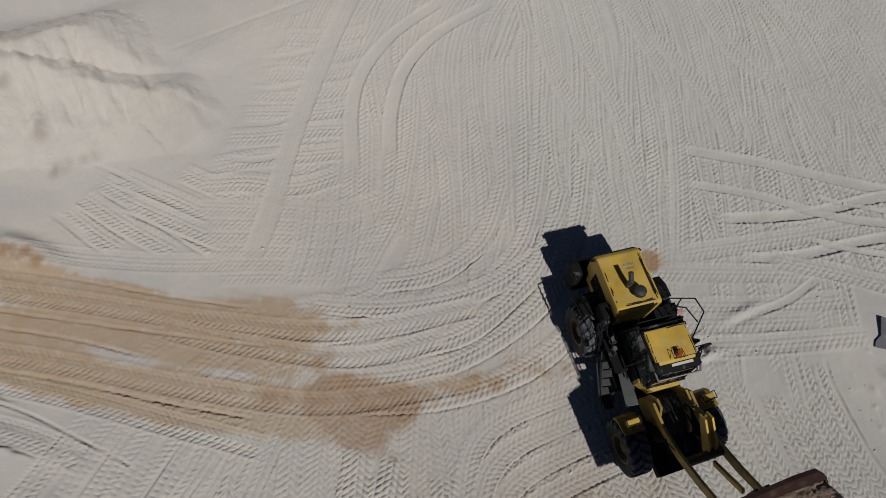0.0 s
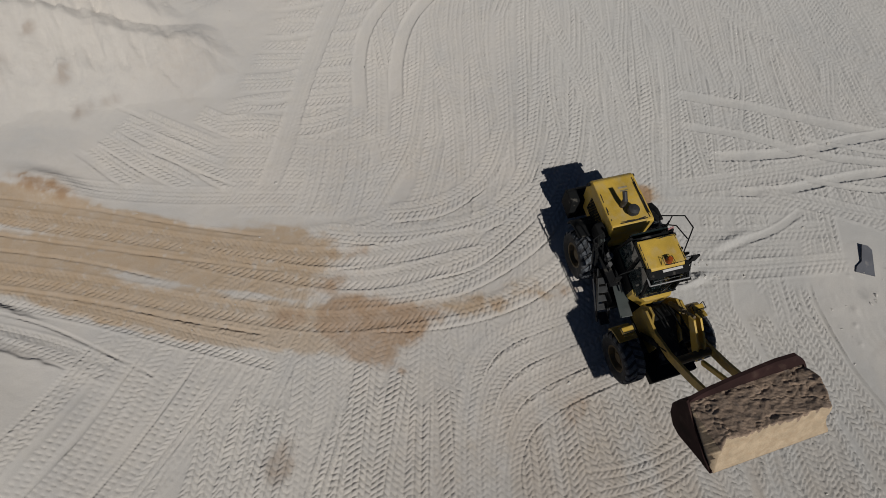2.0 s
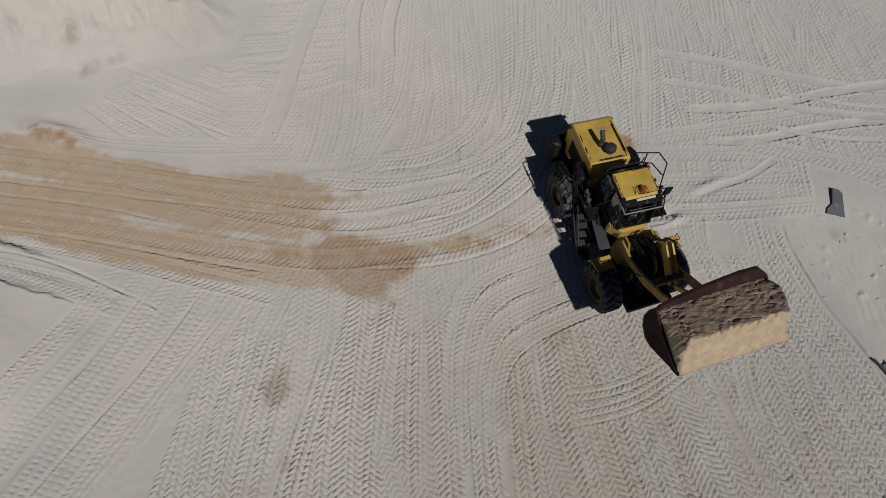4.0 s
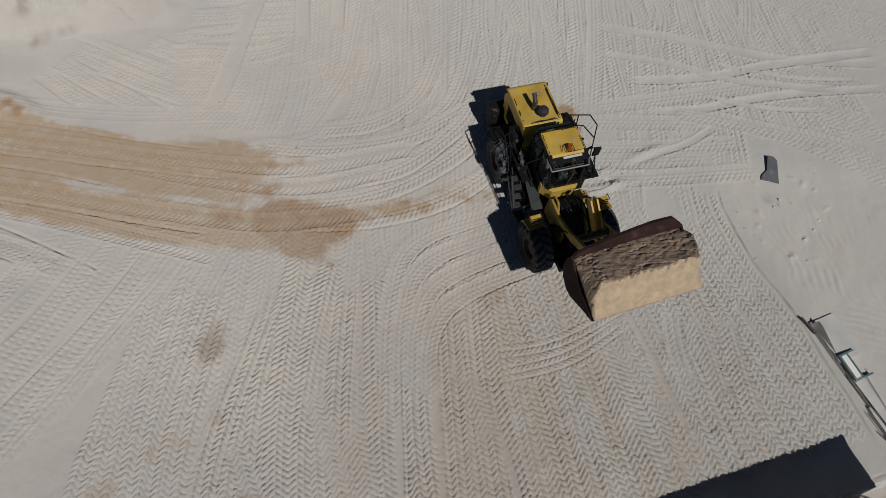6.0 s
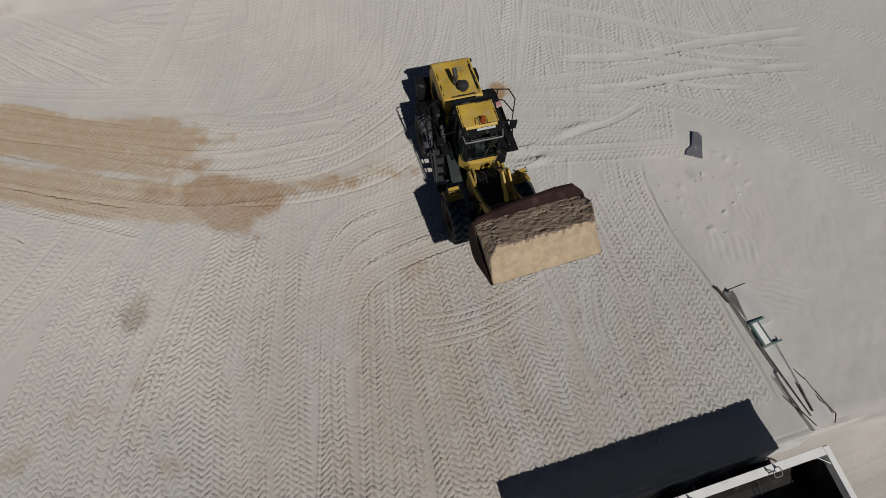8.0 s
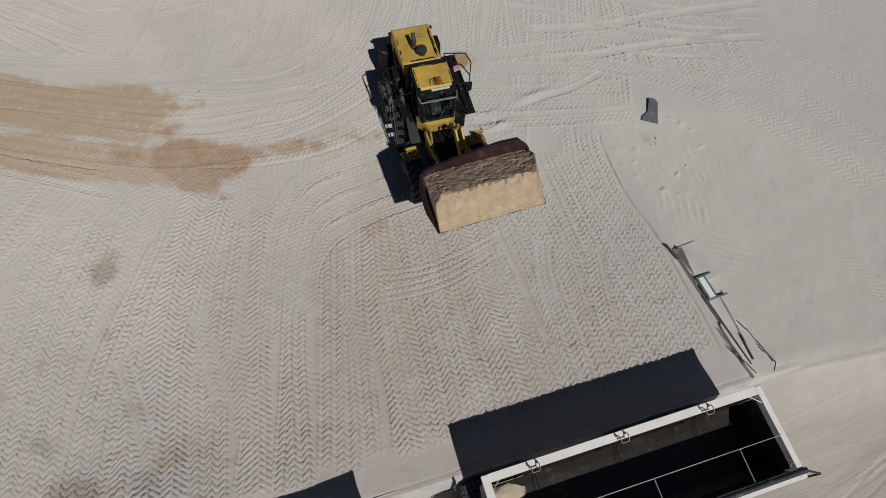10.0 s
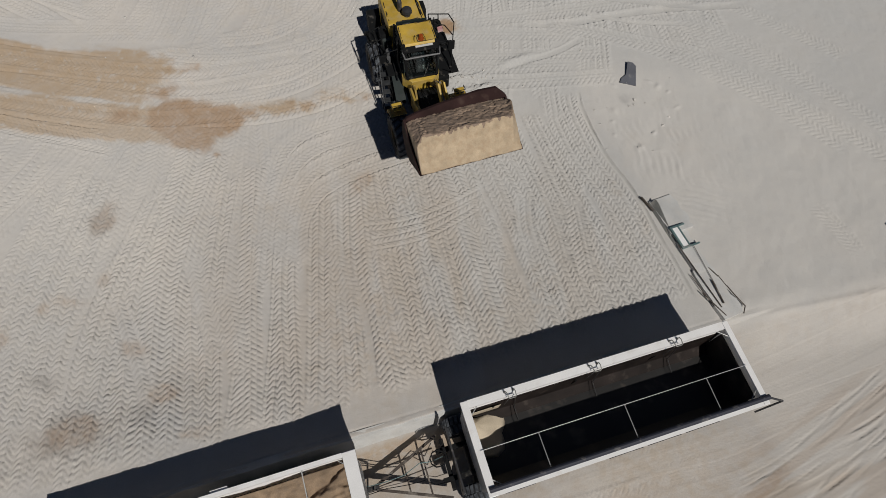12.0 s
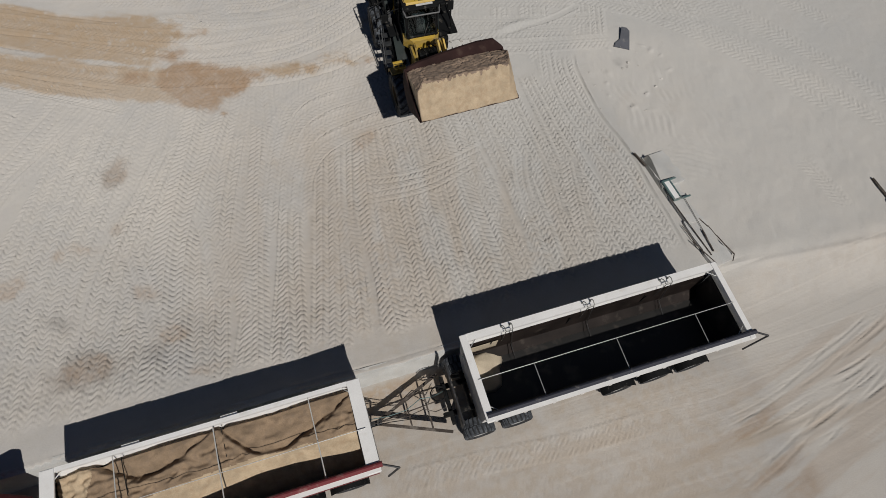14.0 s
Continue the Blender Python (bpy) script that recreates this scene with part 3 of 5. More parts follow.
for pts, w, d in (([(11.2, 7.6), (14.4, 7.35), (19, 6.7), (23, 6.9)], 0.45, 0.06), ([(12.5, 4.75), (15.6, 5.3), (19, 6.5), (23, 7.6)], 0.45, 0.07),
                  ([(13.0, 3.3), (15, 3.55), (18.5, 4.7), (23, 5.6)], 0.4, 0.07), ([(11.4, 6.1), (14, 5.9), (17, 5.3), (21, 5.3)], 0.35, 0.05),
                  ([(13.2, 1.2), (14.6, 1.9), (15.8, 2.9)], 0.3, 0.05), ([(15.5, 4.3), (18, 4.0), (21, 4.2)], 0.25, 0.06), ([(16, 6.1), (19, 5.75), (22, 5.9)], 0.2, 0.06)):
    furrow(pts, w, d, 0.05)
# the pad's right margin: a rut with a lip, then smooth drifted sand
margin = [(15.45, 0.1), (15.6, -0.9), (16.4, -2.9), (17.4, -4.5), (18.3, -6.4), (19.3, -8.6)]
smoothed = step(0.1, 0.9, (GX - 15.6) * 0.90 + (GY + 0.9) * 0.42) * step(2.1, 0.3, GY - 0.12 * (GX - 16) + 0.5 * np.maximum(GX - 21, 0))
H = H * (1 - smoothed) + BASE * smoothed
tyre_track([(p[0] - 0.42, p[1] - 0.15) for p in margin], width=0.74, style="zig", deep=0.05, sink=0.03, keep=0.05, pitch=0.185)
tyre_track([(p[0] - 1.12, p[1] - 0.3) for p in margin[1:]], width=0.7, style="zig", deep=0.05, sink=0.02, keep=0.05, pitch=0.185)
furrow(margin, 0.18, 0.09, 0.07)
ripple = np.sin((GX * 0.93 + GY * 0.36 + 0.12 * np.sin(GY * 2.9) + 0.22 * ROUGH) * 2 * math.pi / 0.27)
H += smoothed * (0.07 * (fractal(73, GX, GY, 0.8, 3) - 0.5) + 0.02 * (fractal(75, GX * 1.6, GY * 0.8, 2.6, 3) - 0.5))
FINE_PATCH = lattice(78, GX * 2.3, GY * 2.3)
H += smoothed * 0.014 * step(0.2, 0.8, FINE_PATCH) * ripple * (0.3 + 1.2 * lattice(77, GX * 1.3, GY * 1.3)) * heap(18.7, -2.6, 1.0, 2.3, 2.0)
H += smoothed * 0.006 * np.sin((GY + 0.3 * GX + 0.6 * ROUGH) * 2 * math.pi / 0.26) * heap(19.8, -4.8, 1.0, 1.2, 1.0)
tyre_track([(24.0, -4.2), (24.8, -5.3), (25.5, -6.5)], style="vee", deep=0.02, sink=0.005)
for pts in ([(14, 3.4), (18, 2.8), (22, 1.0), (26, -1.8)], [(17.0, 3.0), (20.6, 2.4), (24.5, 0.2), (28, -2.4)], [(9.5, -0.3), (13, 0.15), (17.2, 0.95)], [(19.5, 4.6), (22.5, 3.4), (25.5, 1.2), (29, -1.6)]):
    tyre_track(pts, style="vee", deep=0.029, sink=0.025, keep=0.2, pitch=0.22)
H += 0.016 * (fractal(45, GX, GY, 5.0, 2) - 0.5) * (1 - 0.7 * smoothed)
# small scrapes where a bucket has dug
scarp([(9.9, 0.0), (10.6, 0.2), (11.2, 0.35), (11.8, 0.7)], 0.2, 0.1, 0.35, 0.35)
scarp([(10.4, -0.8), (10.9, -0.6), (11.35, -0.45), (11.7, -0.15), (12.0, 0.3)], 0.2, 0.1, 0.3, 0.4)
H -= heap(11.55, -0.05, 0.14, 0.1, 0.08, 10)
for x, y, a in ((11.5, -0.35, 20), (13.0, 1.3, 30)):
    H += heap(x, y, 0.12, 0.75, 0.16, a) - heap(x + 0.05, y - 0.22, 0.08, 0.6, 0.12, a)
for k in range(36):
    x, y = RNG.uniform(16.2, 19.5), RNG.uniform(-2.6, 1.0)
    H += 0 if k % 3 else heap(x, y, RNG.uniform(0.02, 0.06), RNG.uniform(0.06, 0.2), RNG.uniform(0.05, 0.12), RNG.uniform(0, 180))

# the drop to the loading road, sharp along the pad and drifted over beyond it
OUT = past_edge(GX, GY)
ALONG = (GX - EDGE[0]) * AX + (GY - EDGE[1]) * AY
H += pad_rise(ALONG) * step(-4.0, -0.3, OUT)
soft = step(11.6, 14.5, ALONG)
sharp = step(0.0, 0.06, OUT)
drift = step(-0.7, 1.6, OUT + 0.25 * (ROUGH - 0.5) - 0.09 * np.maximum(ALONG - 12, 0))
fall = sharp * (1 - soft) + drift * soft
road_height = ROAD + 0.04 * (fractal(41, GX, GY, 0.7, 3) - 0.5) + 0.10 * step(0.9, 0.0, OUT)
H = H * (1 - fall) + fall * road_height
H -= 0.04 * lattice(91, GX * 1.5, GY * 1.5) * np.exp(-((OUT + 0.17 + 0.03 * (ROUGH - 0.5)) / 0.035) ** 2) * (1 - soft)
H += 0.06 * np.exp(-((OUT + 0.05 - 0.09 * np.maximum(ALONG - 12, 0)) / 0.12) ** 2) * soft * step(30, 18, ALONG)
BASE = H.copy()
for k in range(12):
    o = 0.6 + 0.55 * k
    a0, a1 = RNG.uniform(4, 9), RNG.uniform(16, 24)
    q = [(EDGE[0] + AX * a + AY * (o + w), EDGE[1] + AY * a - AX * (o + w)) for a, w in ((a0 - 12, 0.2), (a0, 0), (a1 - 5, 0.1), (a1 + 4, -0.6 - 0.1 * k))]
    tyre_track(q, width=0.4, pitch=0.16, style="vee", deep=0.007, sink=0.012, keep=0.3)
    if k % 2 == 0:
        furrow([Vector(q_) + Vector((0.1, 0.24)) for q_ in q], 0.08, 0.012, 0.008)

# a truck's tread along the road, and scrapes that swing away to the right
for o in (0.0, 0.34):
    tyre_track([(9.5 + 0.2 * o, -16.95 - o), (12.5 + 0.2 * o, -15.97 - o), (15.2 + 0.2 * o, -15.2 - o), (18.4 + 0.2 * o, -14.1 - o)], width=0.3, pitch=0.2, style="vee", deep=0.026, sink=0.012, keep=0.2, fade=1.5)
for k in range(26):
    p = Vector((RNG.uniform(20.2, 25.0), 0))
    p.y = -15.6 + 0.62 * (p.x - 20.5) + RNG.uniform(-1.1, 1.9)
    a = radians(RNG.uniform(30, 43))
    d, size = Vector((math.cos(a), math.sin(a))), RNG.uniform(1.5, 4.0)
    furrow([p, p + d * size * 0.5 + Vector((0.06, -0.05)), p + d * size], RNG.uniform(0.06, 0.16), RNG.uniform(0.02, 0.045), 0.025)

# stains: tan sand spilt along the haul way, a brown patch, grey fines; also ledge shade
STREAK = fractal(71, GX * 0.22 + 0.05 * GY, GY * 1.7 + 0.12 * GX, 1.0, 5)
STAIN_NOISE, FLECKS = fractal(51, GX, GY, 0.55, 5), fractal(61, GX, GY, 2.6, 4)


def soft_band(points, width, edge=0.35, start=1.5, stop=2.5):
    cover = np.zeros_like(H)
    got = strip(points, width)
    if got:
        at, u, v, off, size = got
        cover[at] = step(1.0, edge, off / (width / 2)) * step(0, start, u) * step(0, stop, size - u)
    return cover


def ragged(cover, bite=0.55):
    """Breaks a soft cover into a torn, flecked one."""
    return step(0.12, 0.8, cover + bite * (STAIN_NOISE - 0.5) + 0.85 * (FLECKS - 0.5)) * np.clip(cover * 1.5, 0, 1)


tan = np.maximum.reduce([
    soft_band([(-22, -0.1), (-13, -0.15), (-9, -0.65), (-5, -0.9), (-2.5, -0.62), (1.4, -0.1)], 2.5, 0.3, 1.5, 4.2),
    0.95 * soft_band([(-22, -1.7), (-11, -1.8), (-7, -1.6), (-3, -1.7), (0.4, -2.0)], 2.7, 0.3),
    0.95 * soft_band([(-20, -2.8), (-12, -2.55), (-7, -3.1), (-3, -3.35), (1.2, -3.4)], 2.5, 0.4),
    0.6 * soft_band([(-9, -3.6), (-5, -3.95), (-2, -4.0), (1.5, -4.0)], 1.1, 0.2),
    0.55 * soft_band([(-0.5, -2.9), (2.4, -2.5), (4.6, -1.95), (5.7, -1.4), (7.6, -1.25)], 1.9, 0.0, 1.5, 1.2),
    0.34 * soft_band([(4.0, -2.0), (6.0, -1.3), (8.5, -0.7), (10.6, 0.4)], 1.6, 0.0, 1.0, 2.5),
    0.9 * heap(10.1, 2.85, 1.0, 0.6, 0.5)])
bare = np.maximum.reduce([0.65 * heap(-6.8, -2.35, 1.0, 1.7, 0.35, -8), 0.6 * heap(-3.2, -2.5, 1.0, 1.2, 0.3), 0.8 * heap(1.2, -1.1, 1.0, 1.2, 0.5)])
tan = tan * (1 - 0.6 * step(0.1, 1.0, bare + 0.9 * (FLECKS - 0.5)))
tan = ragged(np.clip(tan + 1.05 * (STREAK - 0.5) * step(0.05, 0.5, tan), 0, 1), 0.4)
tan = np.maximum(tan, 0.2 * step(0.35, 0.7, STAIN_NOISE + 0.1) * heap(0.5, 2.5, 1, 4.5, 3.2, 20))
brown = ragged(np.maximum.reduce([1.4 * heap(0.3, -2.95, 1.0, 1.35, 0.8, 8, 1.2), 1.4 * heap(1.6, -3.05, 1.0, 1.2, 0.7, 12, 1.2), 1.3 * heap(0.8, -3.75, 1.0, 1.1, 0.6, -20), 0.8 * heap(1.5, -4.15, 1.0, 0.6, 0.4, -30),
                                  0.75 * heap(2.1, -4.5, 1, 0.3, 0.22), 0.75 * heap(-1.6, -3.1, 1.0, 1.3, 0.5, 0), 0.6 * heap(-0.6, -1.9, 1.0, 0.9, 0.5, 30), 0.65 * heap(2.6, -2.5, 1.0, 1.0, 0.4, 15),
                                  0.58 * heap(4.7, -1.9, 1.0, 0.9, 0.4, 15), 0.6 * heap(7.2, -1.3, 1.0, 0.6, 0.28, 40), 0.55 * heap(-0.2, -0.6, 1.0, 1.0, 0.3, 15),
                                  1.3 * heap(10.0, 2.85, 1.0, 0.32, 0.42, 15), 0.8 * heap(-11.4, 0.65, 1.0, 1.9, 0.5, -14)]), 0.8)
brown = np.maximum(brown, 0.46 * ragged(1.0 * np.maximum.reduce([heap(-1.1, -7.5, 1, 0.6, 0.85), heap(-0.3, -9.7, 1, 0.35, 0.4), heap(0.4, -14.5, 1, 1.0, 0.6, 20), heap(2.6, -13.2, 1, 0.5, 0.4), heap(-3.0, -12.2, 1, 0.6, 0.5, 30), heap(7.5, -5.2, 1, 0.7, 0.35, 60)])))
brown = np.maximum(brown, 0.5 * ragged(0.8 * np.maximum.reduce([heap(1.2, -11.85, 1, 0.6, 0.4), heap(-1.2, -10.6, 1, 0.7, 0.3), heap(4.0, -14.2, 1, 0.7, 0.3, 20), heap(-1.9, -10.9, 1, 0.3, 0.3)])))
tan = np.maximum(tan, 0.22 * ragged(np.maximum.reduce([heap(-12.6, 6.4, 1.0, 3.2, 3.0), heap(-8.3, 6.6, 0.8, 2.4, 1.8, -20), heap(-10.5, -7.5, 0.6, 2.5, 1.5)]), 0.7))
cream = step(0.25, -0.35, (GX + 10.3) * 0.654 + (GY - 7.9) * 0.757 + 0.7 * (ROUGH - 0.5)) * step(0.05, 0.4, HEAPS)      # the heap's sandier side
tan = np.maximum(tan, cream * (0.12 + 0.16 * step(0.35, 0.7, RILLS)))
tan = np.maximum(tan, (0.42 + 0.42 * step(2.4, 0.3, OUT)) * (1 - 0.6 * step(9, 13, ALONG)) * step(0.1, 0.5, OUT) * step(0.25, 0.55, STAIN_NOISE + 0.12))
tan = np.maximum(tan, 0.36 * step(0.44, 0.64, STAIN_NOISE) * heap(8, -9, 1, 9, 5.5))
tan = np.maximum(tan, 0.34 * step(0.42, 0.62, STAIN_NOISE) * np.maximum(heap(17.6, -1.6, 1, 2.6, 2.0, -30), heap(17.8, -6.6, 1, 1.0, 3.5, 24)))
SPECK = fractal(63, GX, GY, 5.5, 3)
tan = tan * (0.5 + 0.5 * step(0.28, 0.56, SPECK + 0.5 * (tan - 0.6)))
brown = brown * (0.5 + 0.5 * step(0.26, 0.58, SPECK + 0.5 * (brown - 0.6)))
LANE_STREAK = fractal(85, GX * 0.9 + 0.22 * GY, GY * 0.16, 1.0, 4)
tan = np.maximum(tan, 0.32 * step(0.42, 0.64, LANE_STREAK) * heap(9.5, -8.2, 1, 7.5, 5.5, 0, 1.5))
ROAD_STREAK = fractal(81, ALONG * 0.16, OUT * 1.5, 1.0, 5)
tan = np.maximum(tan, 0.5 * step(0.5, 0.68, ROAD_STREAK) * step(2.2, 4.5, OUT))
SWING = fractal(83, (GX * 0.8 + GY * 0.6) * 0.22, (GY * 0.8 - GX * 0.6) * 2.4, 1.0, 5)
brown = np.maximum(brown, 0.5 * step(0.52, 0.68, SWING) * step(0.1, 0.6, heap(24.5, -13.2, 1, 5.0, 2.2, 35)))
# grey fines; the last two thin strips paint shade along the low ledges
grey = 0.6 * ragged(np.maximum.reduce([heap(-1.1, -7.6, 0.9, 0.6, 0.9), heap(-0.2, -9.7, 0.6, 0.4, 0.5), heap(0.4, -14.5, 1.0, 1.2, 0.8, 20), heap(2.2, -13.9, 0.7, 0.8, 0.5, 20), heap(-1.2, -13.2, 0.7, 0.9, 0.6),
                                        heap(17.3, -0.2, 0.8, 0.35, 0.45), heap(-10.0, -5.1, 1.0, 1.9, 0.2, -13), heap(-11.0, -3.75, 1.0, 1.7, 0.16, -12)]))
grey = np.maximum(grey, 0.10 * step(0.2, 0.8, heap(-10, 12.5, 1, 8, 3.5, 10)))
grey = np.maximum(grey, 0.16 * heap(9, -10, 1, 10, 5, 20, 1.5))

smudge = ragged(np.maximum.reduce([heap(-13.7, 6.8, 0.9, 0.5, 0.3, 60), heap(-12.0, 5.4, 0.8, 0.4, 0.6, -20), heap(-11.1, 4.1, 0.9, 0.5, 0.3, 50), heap(-13.6, 8.9, 0.9, 0.6, 0.25, 40), heap(-10.1, 4.6, 0.7, 0.6, 0.25, 30), heap(-14.2, 5.4, 0.7, 0.5, 0.4)]), 1.0) * (0.45 + 0.8 * step(0.3, 0.62, RILLS))
grey = np.maximum(grey, 0.2 * smudge)
brown = np.maximum(brown, 0.24 * smudge)

pale = np.maximum.reduce([0.9 * step(0.08, 0.85, heap(-12.1, 6.3, 1.0, 4.4, 3.4, 15) + 0.3 * (STAIN_NOISE - 0.5)), 0.6 * heap(-8, 9.6, 1, 3.5, 0.7, -6), 0.55 * smoothed, 0.6 * step(0.3, 0.6, heap(-11, -8, 1, 4, 3)), 0.7 * heap(-1.5, -7.5, 1, 5, 4), 0.4 * heap(-2, 9, 1, 8, 5)]) * (1 - grey) * (1 - 0.85 * smudge)
cool = step(5.0, 11.0, GX + 0.3 * GY) * (0.7 + 0.6 * (STAIN_NOISE - 0.5)) * step(0.3, -0.5, OUT)
verts = np.stack([GX, GY, H], -1).reshape(-1, 3).astype(np.float32)
nx, ny = GX.shape
corner = (np.arange(nx - 1)[:, None] * ny + np.arange(ny - 1)[None, :]).reshape(-1)
quads = np.stack([corner, corner + ny, corner + ny + 1, corner + 1], -1).astype(np.int32)
me = bpy.data.meshes.new("ground")
me.vertices.add(len(verts))
me.vertices.foreach_set("co", verts.ravel())
me.loops.add(quads.size)
me.loops.foreach_set("vertex_index", quads.ravel())
me.polygons.add(len(quads))
me.polygons.foreach_set("loop_start", np.arange(0, quads.size, 4, dtype=np.int32))
me.polygons.foreach_set("use_smooth", np.ones(len(quads), dtype=bool))
me.update(calc_edges=True)
layer = me.attributes.new("stain_shade", "FLOAT_COLOR", "POINT")
layer.data.foreach_set("color", np.stack([tan, brown, grey, pale], -1).reshape(-1).astype(np.float32))
layer = me.attributes.new("cool", "FLOAT", "POINT")
layer.data.foreach_set("value", np.clip(cool, 0, 1).reshape(-1).astype(np.float32))
me.materials.append(GROUND)
tagged(new("ground", me), "pale lime sand yard pressed with loader tyre tracks", "ground", kind="structure")


def ground_height(x, y):
    i, j = np.searchsorted(XS, x), np.searchsorted(YS, y)
    return float(H[i, j])


# ---- wheels ----
def wheel_parts(parent, at, radius, width, rim_mat, lugs=18, face=1, chevrons=True):
    """A tyre with tread bars, and its rim as a part of it. The axle runs along y."""
    bm = bmesh.new()
    w, r = width / 2, radius
    lathe(bm, [(0.52 * r, -0.8 * w), (0.62 * r, -0.96 * w), (0.80 * r, -w), (0.90 * r, -0.95 * w), (0.945 * r, -0.82 * w), (0.955 * r, 0), (0.945 * r, 0.82 * w), (0.90 * r, 0.95 * w), (0.80 * r, w),
               (0.62 * r, 0.96 * w), (0.52 * r, 0.8 * w)], 40, at)
    tyre = part("tyre", bm, RUBBER, parent, "dusty black rubber tyre", True)
    bm = bmesh.new()
    lean = 0.62 if chevrons else 0.12
    for k in range(lugs):
        for s in (-1, 1):
            a0 = 2 * math.pi * (k + (0.25 if s > 0 else -0.25)) / lugs
            half = 0.31 * 2 * math.pi / lugs
            outline = []
            for y, q in ((0.04, 1.0), (0.5, 1.0), (0.86, 0.985), (0.99, 0.9)):
                shift_ = lean * y * w / r
                outline.append([(at[0] + r * q * math.cos(a0 - shift_ + d), at[1] + s * y * w, at[2] + r * q * math.sin(a0 - shift_ + d)) for d in (-half, half)])
                outline[-1] += [(at[0] + r * (q - 0.06) * math.cos(a0 - shift_ + d), at[1] + s * y * w, at[2] + r * (q - 0.06) * math.sin(a0 - shift_ + d)) for d in (half, -half)]
            rings = [[bm.verts.new(p) for p in ring] for ring in outline]
            for p, q in zip(rings, rings[1:]):
                for i in range(4):
                    bm.faces.new((p[i], p[(i + 1) % 4], q[(i + 1) % 4], q[i]))
            bm.faces.new(rings[0]), bm.faces.new(rings[-1][::-1])
    part("tread", bm, TREAD, tyre, "raised tread bars grey with dust")
    bm = bmesh.new()
    f = face
    lathe(bm, [(0.001, f * w * 0.55), (r * 0.2, f * w * 0.58), (r * 0.22, f * w * 0.35), (r * 0.42, f * w * 0.3), (r * 0.47, f * w * 0.82), (r * 0.535, f * w * 0.84),
               (r * 0.535, -f * w * 0.82), (r * 0.45, -f * w * 0.8), (r * 0.4, -f * w * 0.1), (0.001, -f * w * 0.1)], 20, at)
    part("rim", bm, rim_mat, tyre)
    return tyre


# ---- the wheel loader ----
LOADER_AT = (9.10, -1.07)
LOADER_TURN = -70.0
STEER = Matrix.Translation((0.95, 0, 0)) @ Matrix.Rotation(radians(3.2), 4, "Z") @ Matrix.Translation((-0.95, 0, 0))   # the front half, turned at the joint


def wheel_loader():
    ob = thing("wheel_loader", pose(*LOADER_AT, ground_height(*LOADER_AT) - 0.01, 0, 0, LOADER_TURN),
               "yellow articulated wheel loader carrying a full bucket over sand", "wheel loader")
    # rear frame and engine house
    bm = bmesh.new()
    prism(bm, [(-2.95, 0.75), (-2.95, 1.25), (-1.0, 1.25), (0.75, 1.15), (0.95, 0.6), (-1.0, 0.55)], -0.42, 0.42, 0.03)
    part("rear_frame", bm, BLACK, ob)
    bm = bmesh.new()
    prism(bm, [(-3.05, 1.2), (-3.14, 2.2), (-3.07, 2.52), (-2.94, 2.62), (-1.28, 2.68), (-1.22, 2.6), (-1.22, 1.2)], -0.69, 0.69, 0.05)
    hood = part("engine_hood", bm, YELLOW, ob, "yellow sheet steel engine hood with grime")
    part("side_grille", boxes(*[((0.9, 0.015, 0.045), (-2.2, -0.697, 1.55 + 0.085 * k)) for k in range(8)]), BLACK, hood)
    part("side_grille", boxes(*[((0.9, 0.015, 0.045), (-2.2, 0.697, 1.55 + 0.085 * k)) for k in range(8)]), BLACK, hood)
    part("rear_grille", boxes(*[((0.02, 1.0, 0.04), (-3.12, 0, 1.5 + 0.085 * k)) for k in range(8)]), BLACK, hood)
    part("lettering_bar", boxes(((0.06, 0.3, 0.006), (-2.55, 0.16, 2.642), (0, -2.3, 0)), ((0.035, 0.26, 0.006), (-2.43, 0.16, 2.647), (0, -2.3, 0))), DECAL, hood, "faded grey lettering")
    part("panel_seam", boxes(((1.5, 0.03, 0.006), (-2.1, 0.575, 2.653), (0, -2.3, 0)), ((0.03, 0.9, 0.006), (-1.34, 0.05, 2.682), (0, -2.3, 0))), GRIME, hood)
    rng = random.Random(17)
    for k in range(16):
        grime = bmesh.new()
        x, y = rng.uniform(-2.85, -1.5), rng.choice((0.615, 0.61, 0.6, -0.625))
        box(grime, (rng.uniform(0.06, 0.4), rng.uniform(0.012, 0.035), 0.005), (x, y + rng.uniform(-0.012, 0.012), 2.626 + (x + 2.94) * 0.036), (0, -2.3, rng.uniform(-5, 5)))
        part("grime_streak", grime, GRIME, hood)
    for k in range(7):
        grime = bmesh.new()
        box(grime, (rng.uniform(0.015, 0.04), rng.uniform(0.08, 0.35), 0.005), (-1.36 + rng.uniform(-0.02, 0.02), rng.uniform(-0.5, 0.5), 2.683), (0, -2.3, rng.uniform(-6, 6)))
        part("grime_streak", grime, GRIME, hood)
    part("hood_handle", rods([(-2.6, 0.56, 2.64), (-2.6, 0.56, 2.70), (-1.5, 0.56, 2.74), (-1.5, 0.56, 2.68)], r=0.014), BLACK, hood)
    bm = bmesh.new()
    rod(bm, (-1.92, -0.12, 2.6), (-1.92, -0.12, 3.02), 0.085, 14)
    rod(bm, (-1.92, -0.12, 3.0), (-2.12, -0.12, 3.2), 0.075, 14)
    part("exhaust_pipe", bm, DARK, ob, "sooty steel exhaust pipe")
    bm = bmesh.new()
    rod(bm, (-1.62, 0.08, 2.6), (-1.62, 0.08, 2.82), 0.13, 18)
    rod(bm, (-1.62, 0.08, 2.82), (-1.62, 0.08, 2.93), 0.19, 20, 0.17)
    rod(bm, (-1.62, 0.08, 2.93), (-1.62, 0.08, 2.965), 0.17, 20, 0.06)
    part("air_intake", bm, DARK, ob, "grey round air cleaner cap")
